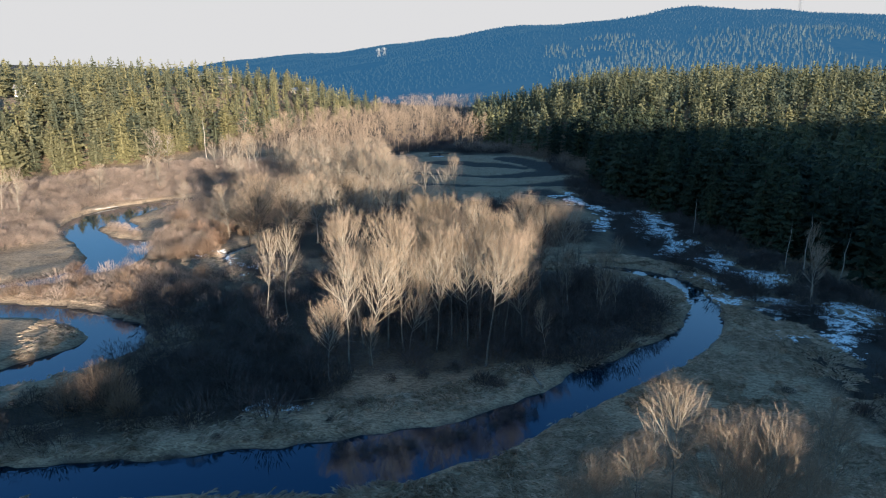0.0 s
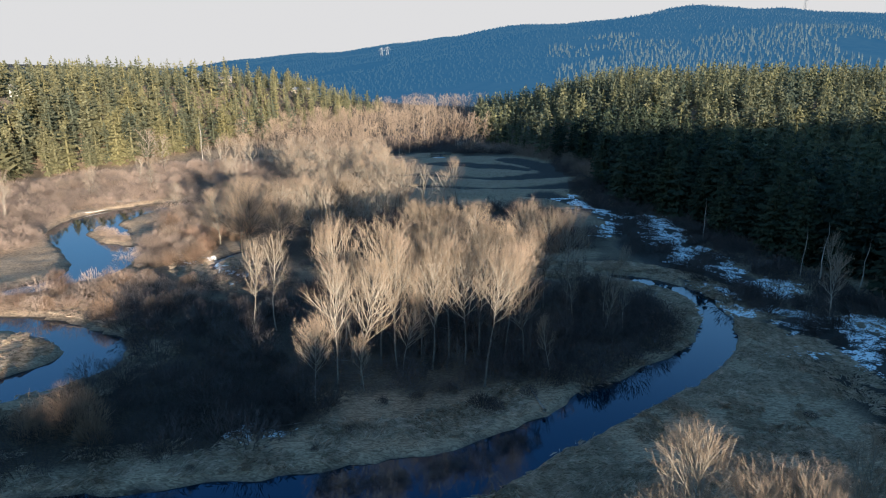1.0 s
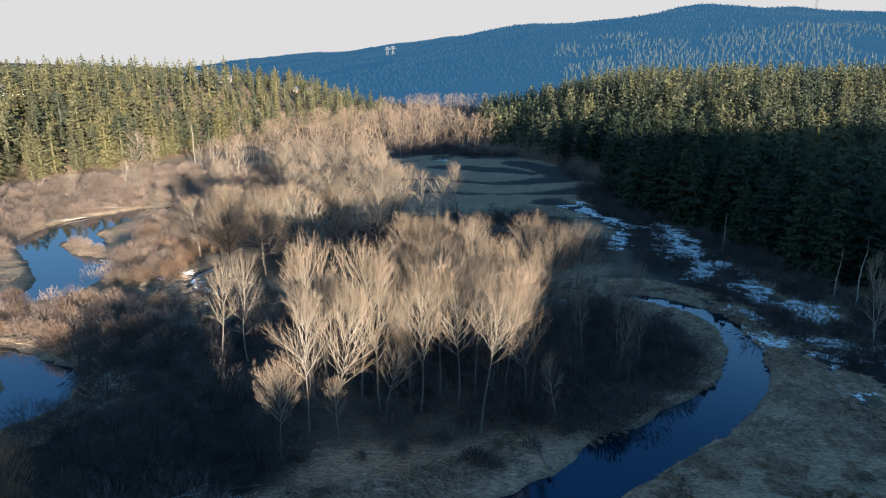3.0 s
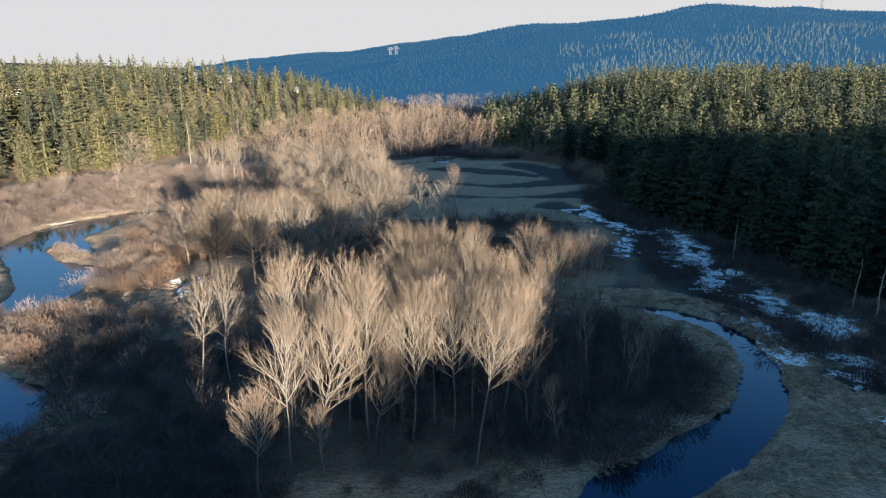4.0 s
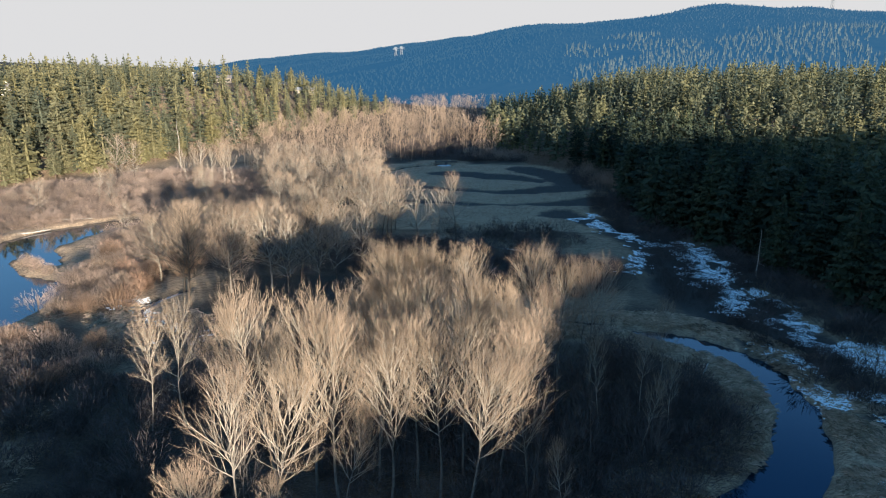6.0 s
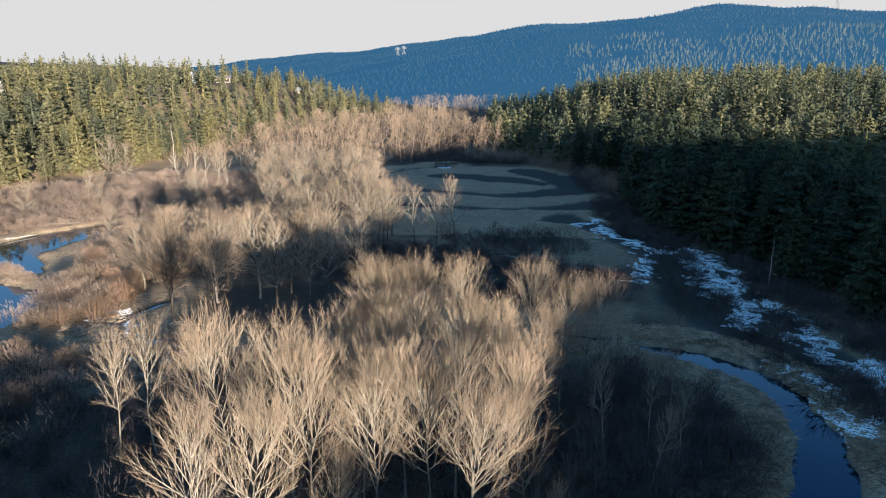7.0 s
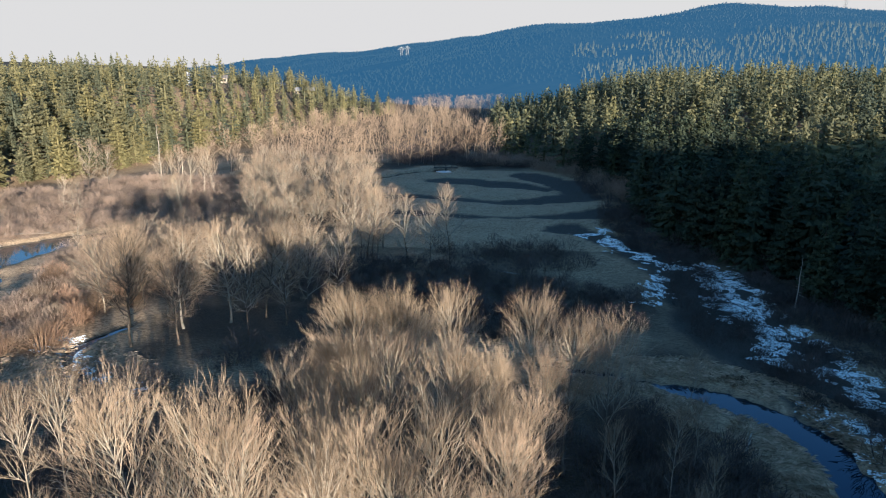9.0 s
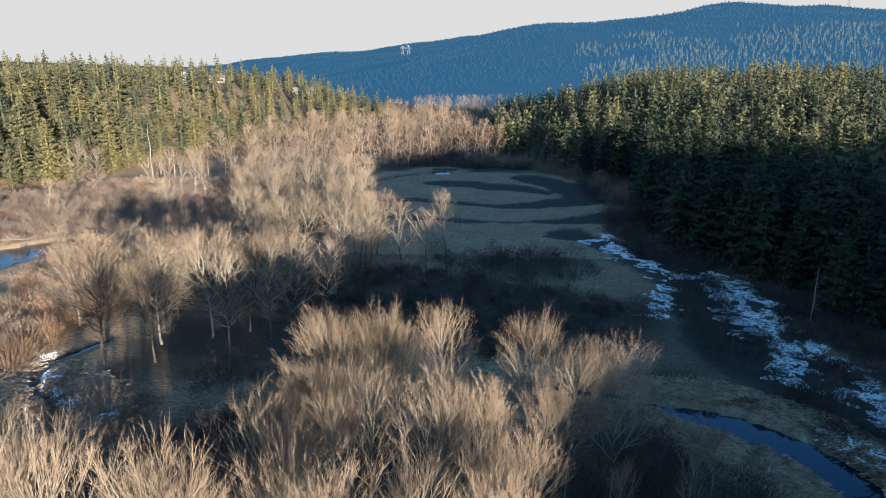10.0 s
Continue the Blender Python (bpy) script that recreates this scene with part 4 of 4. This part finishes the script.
# Dark trees stand for the shaded face, paler ones for the sunlit shoulder.
stuff("shaded_mountain_conifers", "distant conifer forest on the mountain, darkened for shade and hazed blue", "woods", mile_firs, mountain_trees(19, 22000, (-1300, 2100, 900, 3100), lambda x, y: ~on_spur(x, y) & ~sunlit_slope(x, y), 6.6, 0.3, 0.5, 0.6), MOUNTAIN)
stuff("lit_mountain_conifers", "distant conifers on the mountain's shoulder, paled to stand for sunlight", "woods", mile_firs, mountain_trees(21, 9500, (150, 2100, 1000, 2200), lambda x, y: ~on_spur(x, y) & sunlit_slope(x, y), 7.0, 0.2, 0.42, 0.6), LIT_FAR_NEEDLES)
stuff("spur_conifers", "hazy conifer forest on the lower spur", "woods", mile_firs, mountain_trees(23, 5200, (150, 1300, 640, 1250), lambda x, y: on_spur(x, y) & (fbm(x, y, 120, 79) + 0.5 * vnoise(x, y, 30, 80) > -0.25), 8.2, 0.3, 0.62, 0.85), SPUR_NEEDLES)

# ---------------------------------------------------------------- shrubs
def shrub_models(name, label, group, mat, seeds, h, width, stems, tw, upright):
    out = []
    for s in seeds:
        root = thing(name, label, "shrub", group)
        a, b = bush_shape(s, h, width, tw, stems, upright)
        part("crown_frame", a.mesh("crown_frame", mat), root)
        part("crown", b.mesh("crown", mat), root)
        root["full"] = h
        out.append(root)
    return out


willows = shrub_models("willow_shrub", "leafless brown willow shrub on the marshy bank", "willow shrubs", WILLOW, (400, 401, 402), 3.2, 3.8, 22, 900, 0.45)
reds = shrub_models("red_willow_shrub", "rust-brown leafless willow shrub catching the low sun", "red willow shrubs", RED_WILLOW, (410, 411, 412), 3.2, 3.6, 22, 900, 0.5)
brush = shrub_models("brush_clump", "grey leafless brush clump under the trees, darkened for shade", "dark brush", SHADED_STEMS, (420, 421, 422), 2.4, 3.4, 14, 800, 0.45)
rng = random.Random(21)


def spots(seed, n, ellipses, gap, lo, hi):
    xs = [e for a, b, c, d in ellipses for e in (a - c, a + c)]
    ys = [e for a, b, c, d in ellipses for e in (b - d, b + d)]
    test = inside(ellipses)
    return [(x, y, rng.uniform(lo, hi)) for x, y in scatter(seed, n, (min(xs), max(xs), min(ys), max(ys)), lambda x, y: test(x, y) & dry(x, y, 0.6) & (np.min([beyond(x, y, q) for q in SNOW], axis=0) > 0.6), gap)]


plant(willows, [(-80, 151.2, 2.8), (-77, 149, 3), (-73.5, 146.8, 2.4), (-82.5, 153, 2.2)] + spots(22, 150, [(-122, 190, 22, 40), (-112, 150, 18, 24), (-62, 222, 30, 14), (-98, 222, 26, 14), (-60, 172, 14, 18), (-60, 140, 9, 14)], 2.6, 2.4, 4.6), 23)
plant(reds, [(-40, 66.5, 5.0), (-42.5, 65.5, 4.6), (-38, 66, 5.2), (-44.5, 67, 4.4), (-52, 63, 4.6), (-54, 62, 4.8), (-36, 64, 4), (-41, 70, 4.4), (-43, 71, 4)] + spots(24, 36, [(-58, 150, 12, 14), (-64, 108, 14, 6), (-50, 122, 9, 10), (-52, 105, 8, 6)], 2.2, 3.0, 5.0), 25)
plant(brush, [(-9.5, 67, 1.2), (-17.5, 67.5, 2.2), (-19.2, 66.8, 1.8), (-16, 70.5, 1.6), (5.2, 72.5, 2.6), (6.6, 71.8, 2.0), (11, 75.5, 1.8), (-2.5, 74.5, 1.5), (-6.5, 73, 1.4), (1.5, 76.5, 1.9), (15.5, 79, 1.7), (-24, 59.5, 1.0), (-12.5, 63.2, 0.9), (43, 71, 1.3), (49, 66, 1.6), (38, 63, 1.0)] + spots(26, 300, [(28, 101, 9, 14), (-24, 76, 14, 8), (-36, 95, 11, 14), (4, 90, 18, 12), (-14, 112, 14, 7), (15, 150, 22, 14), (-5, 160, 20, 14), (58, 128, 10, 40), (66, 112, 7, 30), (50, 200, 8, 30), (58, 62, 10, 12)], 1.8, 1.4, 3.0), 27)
settle()

# low thickets between the single shrubs
thick_shapes = []
for k in range(3):
    one = Shape()
    for sh in bush_shape(440 + k, 2.4, 3.8, 280, 5, 0.45, 1.15):
        n = len(one.v)
        one.v += sh.v
        one.f += [tuple(i + n for i in q) for q in sh.f]
    thick_shapes.append(one)


def thicket(seed, n, ellipses, gap, lo, hi):
    found = [(x, y) for x, y, _ in spots(seed, n, ellipses, gap, lo, hi)]
    return grown(seed, found, 3, lo, hi, 0.1)


# Same thickets twice: darkened stems where shade falls, willow tone in the sun.
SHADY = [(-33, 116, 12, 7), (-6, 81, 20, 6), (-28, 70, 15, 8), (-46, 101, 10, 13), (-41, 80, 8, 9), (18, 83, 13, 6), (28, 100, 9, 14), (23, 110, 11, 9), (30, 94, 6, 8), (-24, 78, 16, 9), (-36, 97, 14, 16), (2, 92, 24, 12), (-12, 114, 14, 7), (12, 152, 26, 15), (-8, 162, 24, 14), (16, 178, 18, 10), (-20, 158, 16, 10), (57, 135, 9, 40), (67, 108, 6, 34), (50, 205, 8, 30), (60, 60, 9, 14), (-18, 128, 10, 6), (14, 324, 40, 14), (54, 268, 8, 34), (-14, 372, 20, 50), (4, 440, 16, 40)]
stuff("dark_thicket", "leafless thicket covering the shaded marsh, its colour darkened for shade", "thicket", thick_shapes, thicket(441, 2300, SHADY, 1.3, 0.45, 1.3) + thicket(445, 420, SHADY, 2.6, 1.3, 2.2) + thicket(443, 120, [(28, 101, 8, 13), (24, 90, 6, 5), (5, 94, 14, 6), (18, 83, 12, 5)], 1.6, 1.1, 1.8), SHADED_STEMS)
stuff("marsh_edge_thicket", "low thicket between the snow patches and the firs, darkened for shade", "thicket", thick_shapes, thicket(447, 420, [(58, 108, 6, 18), (50, 150, 9, 24), (70, 100, 5, 40), (66, 140, 6, 40), (52, 200, 8, 30), (62, 64, 9, 16)], 1.5, 0.6, 1.5) + thicket(448, 150, [(-44, 62, 9, 5), (-31, 68, 9, 7), (-20, 72, 8, 5)], 1.6, 0.6, 1.4), SHADED_STEMS)
stuff("meadow_end_thicket", "grey leafless thicket round the far end of the meadow", "thicket", thick_shapes, thicket(449, 170, [(48, 306, 14, 16), (24, 322, 16, 8), (58, 262, 6, 30)], 2.2, 1.3, 2.6), WILLOW)
SUNNY = [(-122, 195, 20, 45), (-110, 148, 20, 26), (-66, 224, 36, 14), (-104, 228, 28, 16), (-58, 172, 18, 20), (-62, 108, 22, 7), (-60, 140, 8, 14), (-80, 250, 40, 20), (-70, 205, 30, 14), (-95, 200, 20, 20), (-55, 190, 20, 20)]
stuff("brown_thicket", "brown leafless willow thicket on the sunlit marsh", "thicket", thick_shapes, thicket(442, 2300, SUNNY, 1.5, 0.6, 1.7), WILLOW)

flooded = []
rng = random.Random(451)
for k in range(90):
    f = rng.random()
    flooded.append((rng.randrange(3), (-11 + 21 * f + rng.gauss(0, 0.8), 58.2 + 8.6 * f * f + rng.gauss(0, 0.9), -0.75, rng.uniform(0.25, 0.6), rng.uniform(0, 6.28), 0.8)))
for k in range(40):
    f = rng.random()
    flooded.append((rng.randrange(3), (-40 + 16 * f + rng.gauss(0, 0.8), 56.2 + 0.8 * f + rng.gauss(0, 0.35), -0.6, rng.uniform(0.2, 0.45), rng.uniform(0, 6.28), 0.8)))
stuff("flooded_sedge", "dark dead sedge and brush standing in the creek's edge", "sedge", thick_shapes, flooded, SHADED_STEMS)

# ---------------------------------------------------------------- snow and ice
def snow_field():
    """Crusts of old snow, broken into flakes, a hand's width thick, lying along the marsh."""
    rng = np.random.default_rng(50)
    v, f = [], []
    for line in SNOW + [rounded([(-21, 66, -1.4), (-15, 67.5, -1.4)]), rounded([(-34, 118, 1.2), (-45, 124, 3), (-50, 133, 1.5)])]:
        lo, hi = line[:, :2].min(0) - 8, line[:, :2].max(0) + 8
        n = int((hi[0] - lo[0]) * (hi[1] - lo[1]) * 26)
        X, Y = rng.uniform(lo[0], hi[0], n), rng.uniform(lo[1], hi[1], n)
        edge = beyond(X, Y, line)
        keep = fbm(X, Y, 3.5, 52) + 0.5 * vnoise(X, Y, 0.9, 53) > -0.18 + 0.15 * np.clip(edge + 0.6, -2, 9)
        X, Y = X[keep], Y[keep]
        Z = height(X, Y)
        for x, y, z in zip(X.tolist(), Y.tolist(), Z.tolist()):
            if z < -0.55 or z > 3:
                continue
            r, m, a0 = rng.uniform(0.06, 0.17), len(v), rng.uniform(0, 6.28)
            for k in range(4):
                a, q = a0 + k * 1.571, r * rng.uniform(0.6, 1.3)
                v.append((x + math.cos(a) * q * 1.7, y + math.sin(a) * q, z - 0.03))
            v.append((x, y, z + rng.uniform(0.05, 0.09)))
            f.extend((m + k, m + (k + 1) % 4, m + 4) for k in range(4))
    me = bpy.data.meshes.new("old_snow")
    me.from_pydata(v, [], f)
    me.materials.append(plain("old_snow", (0.80, 0.84, 0.86), (0.90, 0.92, 0.93), 2.0, 0.6))
    tagged(new("old_snow", me), "broken patches of old snow along the marsh", "snow", kind="stuff")


snow_field()


# ---------------------------------------------------------------- dry grass
def grass_tufts():
    """Bent tufts of dead grass over the banks."""
    gen = np.random.default_rng(60)
    n = 150000
    X, Y = gen.uniform(-62, 60, n), gen.uniform(46, 132, n)
    d = near_water(X, Y)
    east = X - np.interp(Y, [40, 60, 78, 98, 112], [-20, 4, 32, 47, 49])
    keep = (d > 0.5) & ((d < 7) | ((east > 0) & (X < 57) & (Y < 118))) & (fbm(X, Y, 4, 62) > -0.12)
    X, Y = X[keep][:30000], Y[keep][:30000]
    Z = height(X, Y)
    v, f = [], []
    lay = fbm(X, Y, 14, 64) * 9
    for x, y, z, a0 in zip(X.tolist(), Y.tolist(), Z.tolist(), lay.tolist()):
        for _ in range(3):
            a = a0 + gen.normal(0, 0.5)
            x, y = x + gen.normal(0, 0.15), y + gen.normal(0, 0.15)
            l, w = gen.uniform(0.5, 1.1), gen.uniform(0.02, 0.04)
            c, s, m = math.cos(a), math.sin(a), len(v)
            v += [(x - s * w, y + c * w, z - 0.03), (x + s * w, y - c * w, z - 0.03), (x + c * l * 0.5, y + s * l * 0.5, z + l * 0.22), (x + c * l, y + s * l, z + l * 0.1)]
            f += [(m, m + 1, m + 2), (m + 1, m + 3, m + 2)]
    me = bpy.data.meshes.new("dry_grass")
    me.from_pydata(v, [], f)
    me.materials.append(plain("dead_grass", (0.25, 0.188, 0.125), (0.54, 0.42, 0.30), 0.7, 0.9, per_island=0.4))
    tagged(new("dry_grass", me), "matted tufts of dead straw-coloured grass", "grass", kind="stuff")


grass_tufts()

# ---------------------------------------------------------------- logs and snags
LOG = plain("weathered_wood", (0.22, 0.19, 0.155), (0.42, 0.38, 0.32), 1.5, 0.85, per_object=0.15, bump=0.02)


def fallen_log(x, y, length, radius, turn, seed):
    rng = random.Random(seed)
    root = thing("fallen_log", "bleached fallen log lying on the bank", "log", "fallen logs")
    z = ground_at(x, y)
    pts = [Vector((-length / 2 + length * k / 5, rng.uniform(-0.1, 0.1) * length * 0.1, radius * (1 - 0.5 * k / 5) + rng.uniform(-0.04, 0.04))) for k in range(6)]
    sh = Shape()
    sh.tube(pts, [radius * (1.25 if k == 0 else 1 - 0.55 * k / 5) for k in range(6)], 8)
    part("stem", sh.mesh("stem", LOG, True), root)
    for k in range(3):
        p, d = along(pts, 0.35 + 0.2 * k)
        st = Shape()
        dr = Vector((0.5, rng.choice((-1, 1)) * rng.uniform(0.3, 0.8), rng.uniform(0.4, 0.9))).normalized()
        st.tube([p, p + dr * rng.uniform(0.6, 1.5)], [radius * 0.28, 0.0], 5)
        part("branch_stub", st.mesh("branch_stub", LOG), root)
    end = Shape()
    end.tube([pts[0] + Vector((-0.25, 0, 0)), pts[0] + Vector((0.15, 0, 0))], [radius * 1.7, radius * 1.1], 8)
    part("root_flare", end.mesh("root_flare", LOG), root)
    root.matrix_basis = pose(x, y, z - 0.05, 0, 0, turn)


for n, (x, y, l, r, a) in enumerate(((-147, 246, 11, 0.32, 68), (-141, 261, 13, 0.3, 60), (-95, 190, 9, 0.25, 20), (-84, 186.5, 8, 0.22, -25), (-97, 178, 7, 0.22, 55), (-68, 142, 5, 0.18, -10), (-18, 68, 6, 0.16, 15),
                                     (14, 170, 8, 0.22, 150), (-46, 76, 5, 0.15, 40), (-88, 150, 7, 0.2, 35), (12, 75, 6, 0.15, 100), (38, 112, 6, 0.16, 60))):
    fallen_log(x, y, l, r, a, 500 + n)


def snag(x, y, h, seed, stubs=16):
    """A dead standing conifer with bare stubs."""
    rng = random.Random(seed)
    root = thing("dead_snag", "bleached dead conifer trunk with short bare stubs", "tree", "dead snags")
    pts = [Vector((rng.uniform(-0.08, 0.08) * k, rng.uniform(-0.08, 0.08) * k, -0.4 + (h + 0.4) * k / 5)) for k in range(6)]
    sh, br = Shape(), Shape()
    sh.tube(pts, [0.012 * h + 0.05, 0.010 * h, 0.008 * h, 0.006 * h, 0.004 * h, 0.0], 7)
    for k in range(stubs):
        p, _ = along(pts, 0.3 + 0.65 * k / stubs)
        a, l = rng.uniform(0, 6.28), rng.uniform(0.5, 2.0) * (1.1 - k / stubs)
        br.tube([p, p + Vector((math.cos(a) * l, math.sin(a) * l, -0.15 * l))], [0.035, 0.0], 3)
    part("trunk", sh.mesh("trunk", LOG, True), root)
    part("crown_frame", br.mesh("crown_frame", LOG), root)
    root.matrix_basis = pose(x, y, ground_at(x, y), 0, 0, 0)


for n, (x, y, h) in enumerate(((-99.4, 265.5, 21), (-93, 268, 13), (71, 119, 12.5), (69, 122, 10), (74, 112, 11), (62, 152, 10), (-12, 372, 18))):
    snag(x, y, h, 520 + n)

# ---------------------------------------------------------------- footbridge
def footbridge():
    wood = plain("dark_timber", (0.05, 0.045, 0.04), (0.13, 0.115, 0.1), 3.0, 0.9, bump=0.01)
    root = thing("footbridge", "low dark timber footbridge over the icy side channel", "bridge")
    L, W = 9.5, 1.5
    for y0 in (-W / 2 + 0.1, W / 2 - 0.3):
        sh = Shape()
        box(sh, -L / 2, y0, 0.55, L / 2, y0 + 0.2, 0.9)
        part("beam", sh.mesh("beam", wood), root)
    plank = Shape()
    box(plank, -0.14, -W / 2, 0.9, 0.14, W / 2, 0.95)
    me = plank.mesh("plank", wood)
    for k in range(30):
        p = part("plank", me, root)
        p.location = (-L / 2 + 0.2 + k * (L - 0.4) / 29, 0, 0)
    post = Shape()
    box(post, -0.06, -0.06, 0.9, 0.06, 0.06, 2.0)
    mp = post.mesh("rail_post", wood)
    for y0 in (-W / 2 + 0.06, W / 2 - 0.06):
        for k in range(5):
            p = part("rail_post", mp, root)
            p.location = (-L / 2 + 0.2 + k * (L - 0.4) / 4, y0, 0)
        sh = Shape()
        box(sh, -L / 2, y0 - 0.05, 1.9, L / 2, y0 + 0.05, 2.02)
        part("handrail", sh.mesh("handrail", wood), root)
    sh = Shape()
    box(sh, -0.3, -W / 2, -1.6, 0.3, W / 2, 0.55)
    part("pier", sh.mesh("pier", wood), root)
    root.matrix_basis = pose(-2.0, 304.5, -0.1, 0, 0, 8)


footbridge()


def ice_sheet():
    """A thin sheet of ice with a broken rim on the side channel."""
    rng, sh = random.Random(70), Shape()
    rim = [(-1.5 + math.cos(k * 0.3927) * 4.6 * rng.uniform(0.75, 1.1), 301.5 + math.sin(k * 0.3927) * 3.4 * rng.uniform(0.75, 1.1)) for k in range(16)]
    sh.v += [(x, y, -0.54) for x, y in rim] + [(x, y, -0.66) for x, y in rim]
    sh.f.append(tuple(range(16)))
    sh.f += [(k, k + 16, (k + 1) % 16 + 16, (k + 1) % 16) for k in range(16)]
    ob = new("ice_sheet", sh.mesh("ice_sheet", plain("pond_ice", (0.55, 0.66, 0.70), (0.74, 0.81, 0.84), 0.8, 0.15)))
    tagged(ob, "pale sheet of ice beside the timber footbridge", "ice")


ice_sheet()


# ---------------------------------------------------------------- houses on the bench
def house(x, y, width, depth, storeys, turn, wall_c, roof_c, label):
    wall = plain("house_wall", tuple(0.85 * c for c in wall_c), wall_c, 1.0, 0.8)
    roof = plain("house_roof", tuple(0.75 * c for c in roof_c), roof_c, 2.0, 0.85)
    glass, nodes, links, bsdf = material("window_glass")
    bsdf.inputs["Base Color"].default_value, bsdf.inputs["Roughness"].default_value = (0.02, 0.025, 0.03, 1), 0.05
    root = thing("house", label, "house", "houses on the bench")
    h = 2.8 * storeys
    sh = Shape()
    box(sh, -width / 2, -depth / 2, -3.0, width / 2, depth / 2, h)
    part("wall", sh.mesh("wall", wall), root)
    sh, o = Shape(), 0.6
    a, b, e, r = width / 2 + o, depth / 2 + o, h - 0.1, h + depth * 0.24
    sh.v += [(-a, -b, e), (a, -b, e), (a, b, e), (-a, b, e), (-a, 0, r), (a, 0, r), (-a, -b, e + 0.22), (a, -b, e + 0.22), (a, b, e + 0.22), (-a, b, e + 0.22), (-a, 0, r + 0.25), (a, 0, r + 0.25)]
    sh.f += [(0, 1, 2, 3), (6, 7, 11, 10), (8, 9, 10, 11), (0, 1, 7, 6), (2, 3, 9, 8), (0, 6, 10, 9, 3), (1, 2, 8, 11, 7)]
    rf = part("roof", sh.mesh("roof", roof), root)
    ch = Shape()
    box(ch, width * 0.2, 0.2, r - 0.6, width * 0.2 + 0.8, 1.0, r + 1.1)
    part("chimney", ch.mesh("chimney", wall), rf)
    n = int(width // 2.6)
    for s in range(storeys):
        for k in range(n):
            wx, wz = -width / 2 + (k + 0.5) * width / n, 0.9 + 2.8 * s
            fr, pn = Shape(), Shape()
            box(fr, wx - 0.75, -depth / 2 - 0.06, wz - 0.1, wx + 0.75, -depth / 2 - 0.003, wz + 1.4)
            box(pn, wx - 0.65, -depth / 2 - 0.075, wz, wx + 0.65, -depth / 2 - 0.063, wz + 1.3)
            w = part("window", fr.mesh("window_frame", roof), root)
            part("pane", pn.mesh("pane", glass), w)
    root.matrix_basis = pose(x, y, ground_at(x, y) + 0.6, 0, 0, turn)


house(-124, 560, 15, 9, 1, 12, (0.30, 0.25, 0.19), (0.30, 0.30, 0.31), "low tan house with a pale grey roof on the bench")
house(-144, 562, 11, 8, 1, -8, (0.36, 0.33, 0.28), (0.33, 0.33, 0.34), "pale house with a light grey roof on the bench")
house(-169, 504, 10, 8, 1, 18, (0.36, 0.31, 0.25), (0.22, 0.2, 0.19), "low cream house above the dry slope")
house(-186, 486, 8, 7, 2, 5, (0.6, 0.6, 0.6), (0.36, 0.36, 0.38), "grey two-storey house among the pines")
house(-210, 330, 12, 9, 1, 25, (0.6, 0.56, 0.5), (0.3, 0.28, 0.27), "pale single-storey house behind the pines")


# ---------------------------------------------------------------- power pylons on the ridge
def pylon(x, y, h, turn):
    steel = plain("galvanised_steel", (0.16, 0.165, 0.17), (0.26, 0.265, 0.27), 1.0, 0.5)
    root = thing("power_pylon", "grey lattice power pylon on the mountain ridge", "pylon", "power pylons")
    body = Shape()
    for sx in (-1, 1):
        for sy in (-1, 1):
            body.tube([Vector((sx * 3.2, sy * 3.2, 0)), Vector((sx * 0.8, sy * 0.8, h))], [0.3, 0.25], 4)
    for k in range(8):
        z0, z1 = h * k / 8, h * (k + 1) / 8
        r0, r1 = 3.2 - 2.4 * k / 8, 3.2 - 2.4 * (k + 1) / 8
        for s in (-1, 1):
            body.tube([Vector((-r0, s * r0, z0)), Vector((r1, s * r1, z1))], [0.16, 0.16], 3)
            body.tube([Vector((s * r0, r0, z0)), Vector((s * r1, -r1, z1))], [0.16, 0.16], 3)
    part("tower", body.mesh("tower", steel), root)
    for z, w in ((0.72, 9), (0.86, 7), (0.97, 5)):
        arm = Shape()
        arm.tube([Vector((-w, 0, h * z)), Vector((0, 0, h * z + 1.2)), Vector((w, 0, h * z))], [0.25, 0.4, 0.25], 4)
        part("crossarm", arm.mesh("crossarm", steel), root)
    zg = float(mountain(np.array([float(x)]), np.array([float(y)]))[0])
    root.matrix_basis = pose(x, y, zg - 1, 0, 0, turn)


pylon(-168, 1700, 21, 20)
pylon(-153, 1697, 21, 20)
pylon(890, 1690, 45, 30)
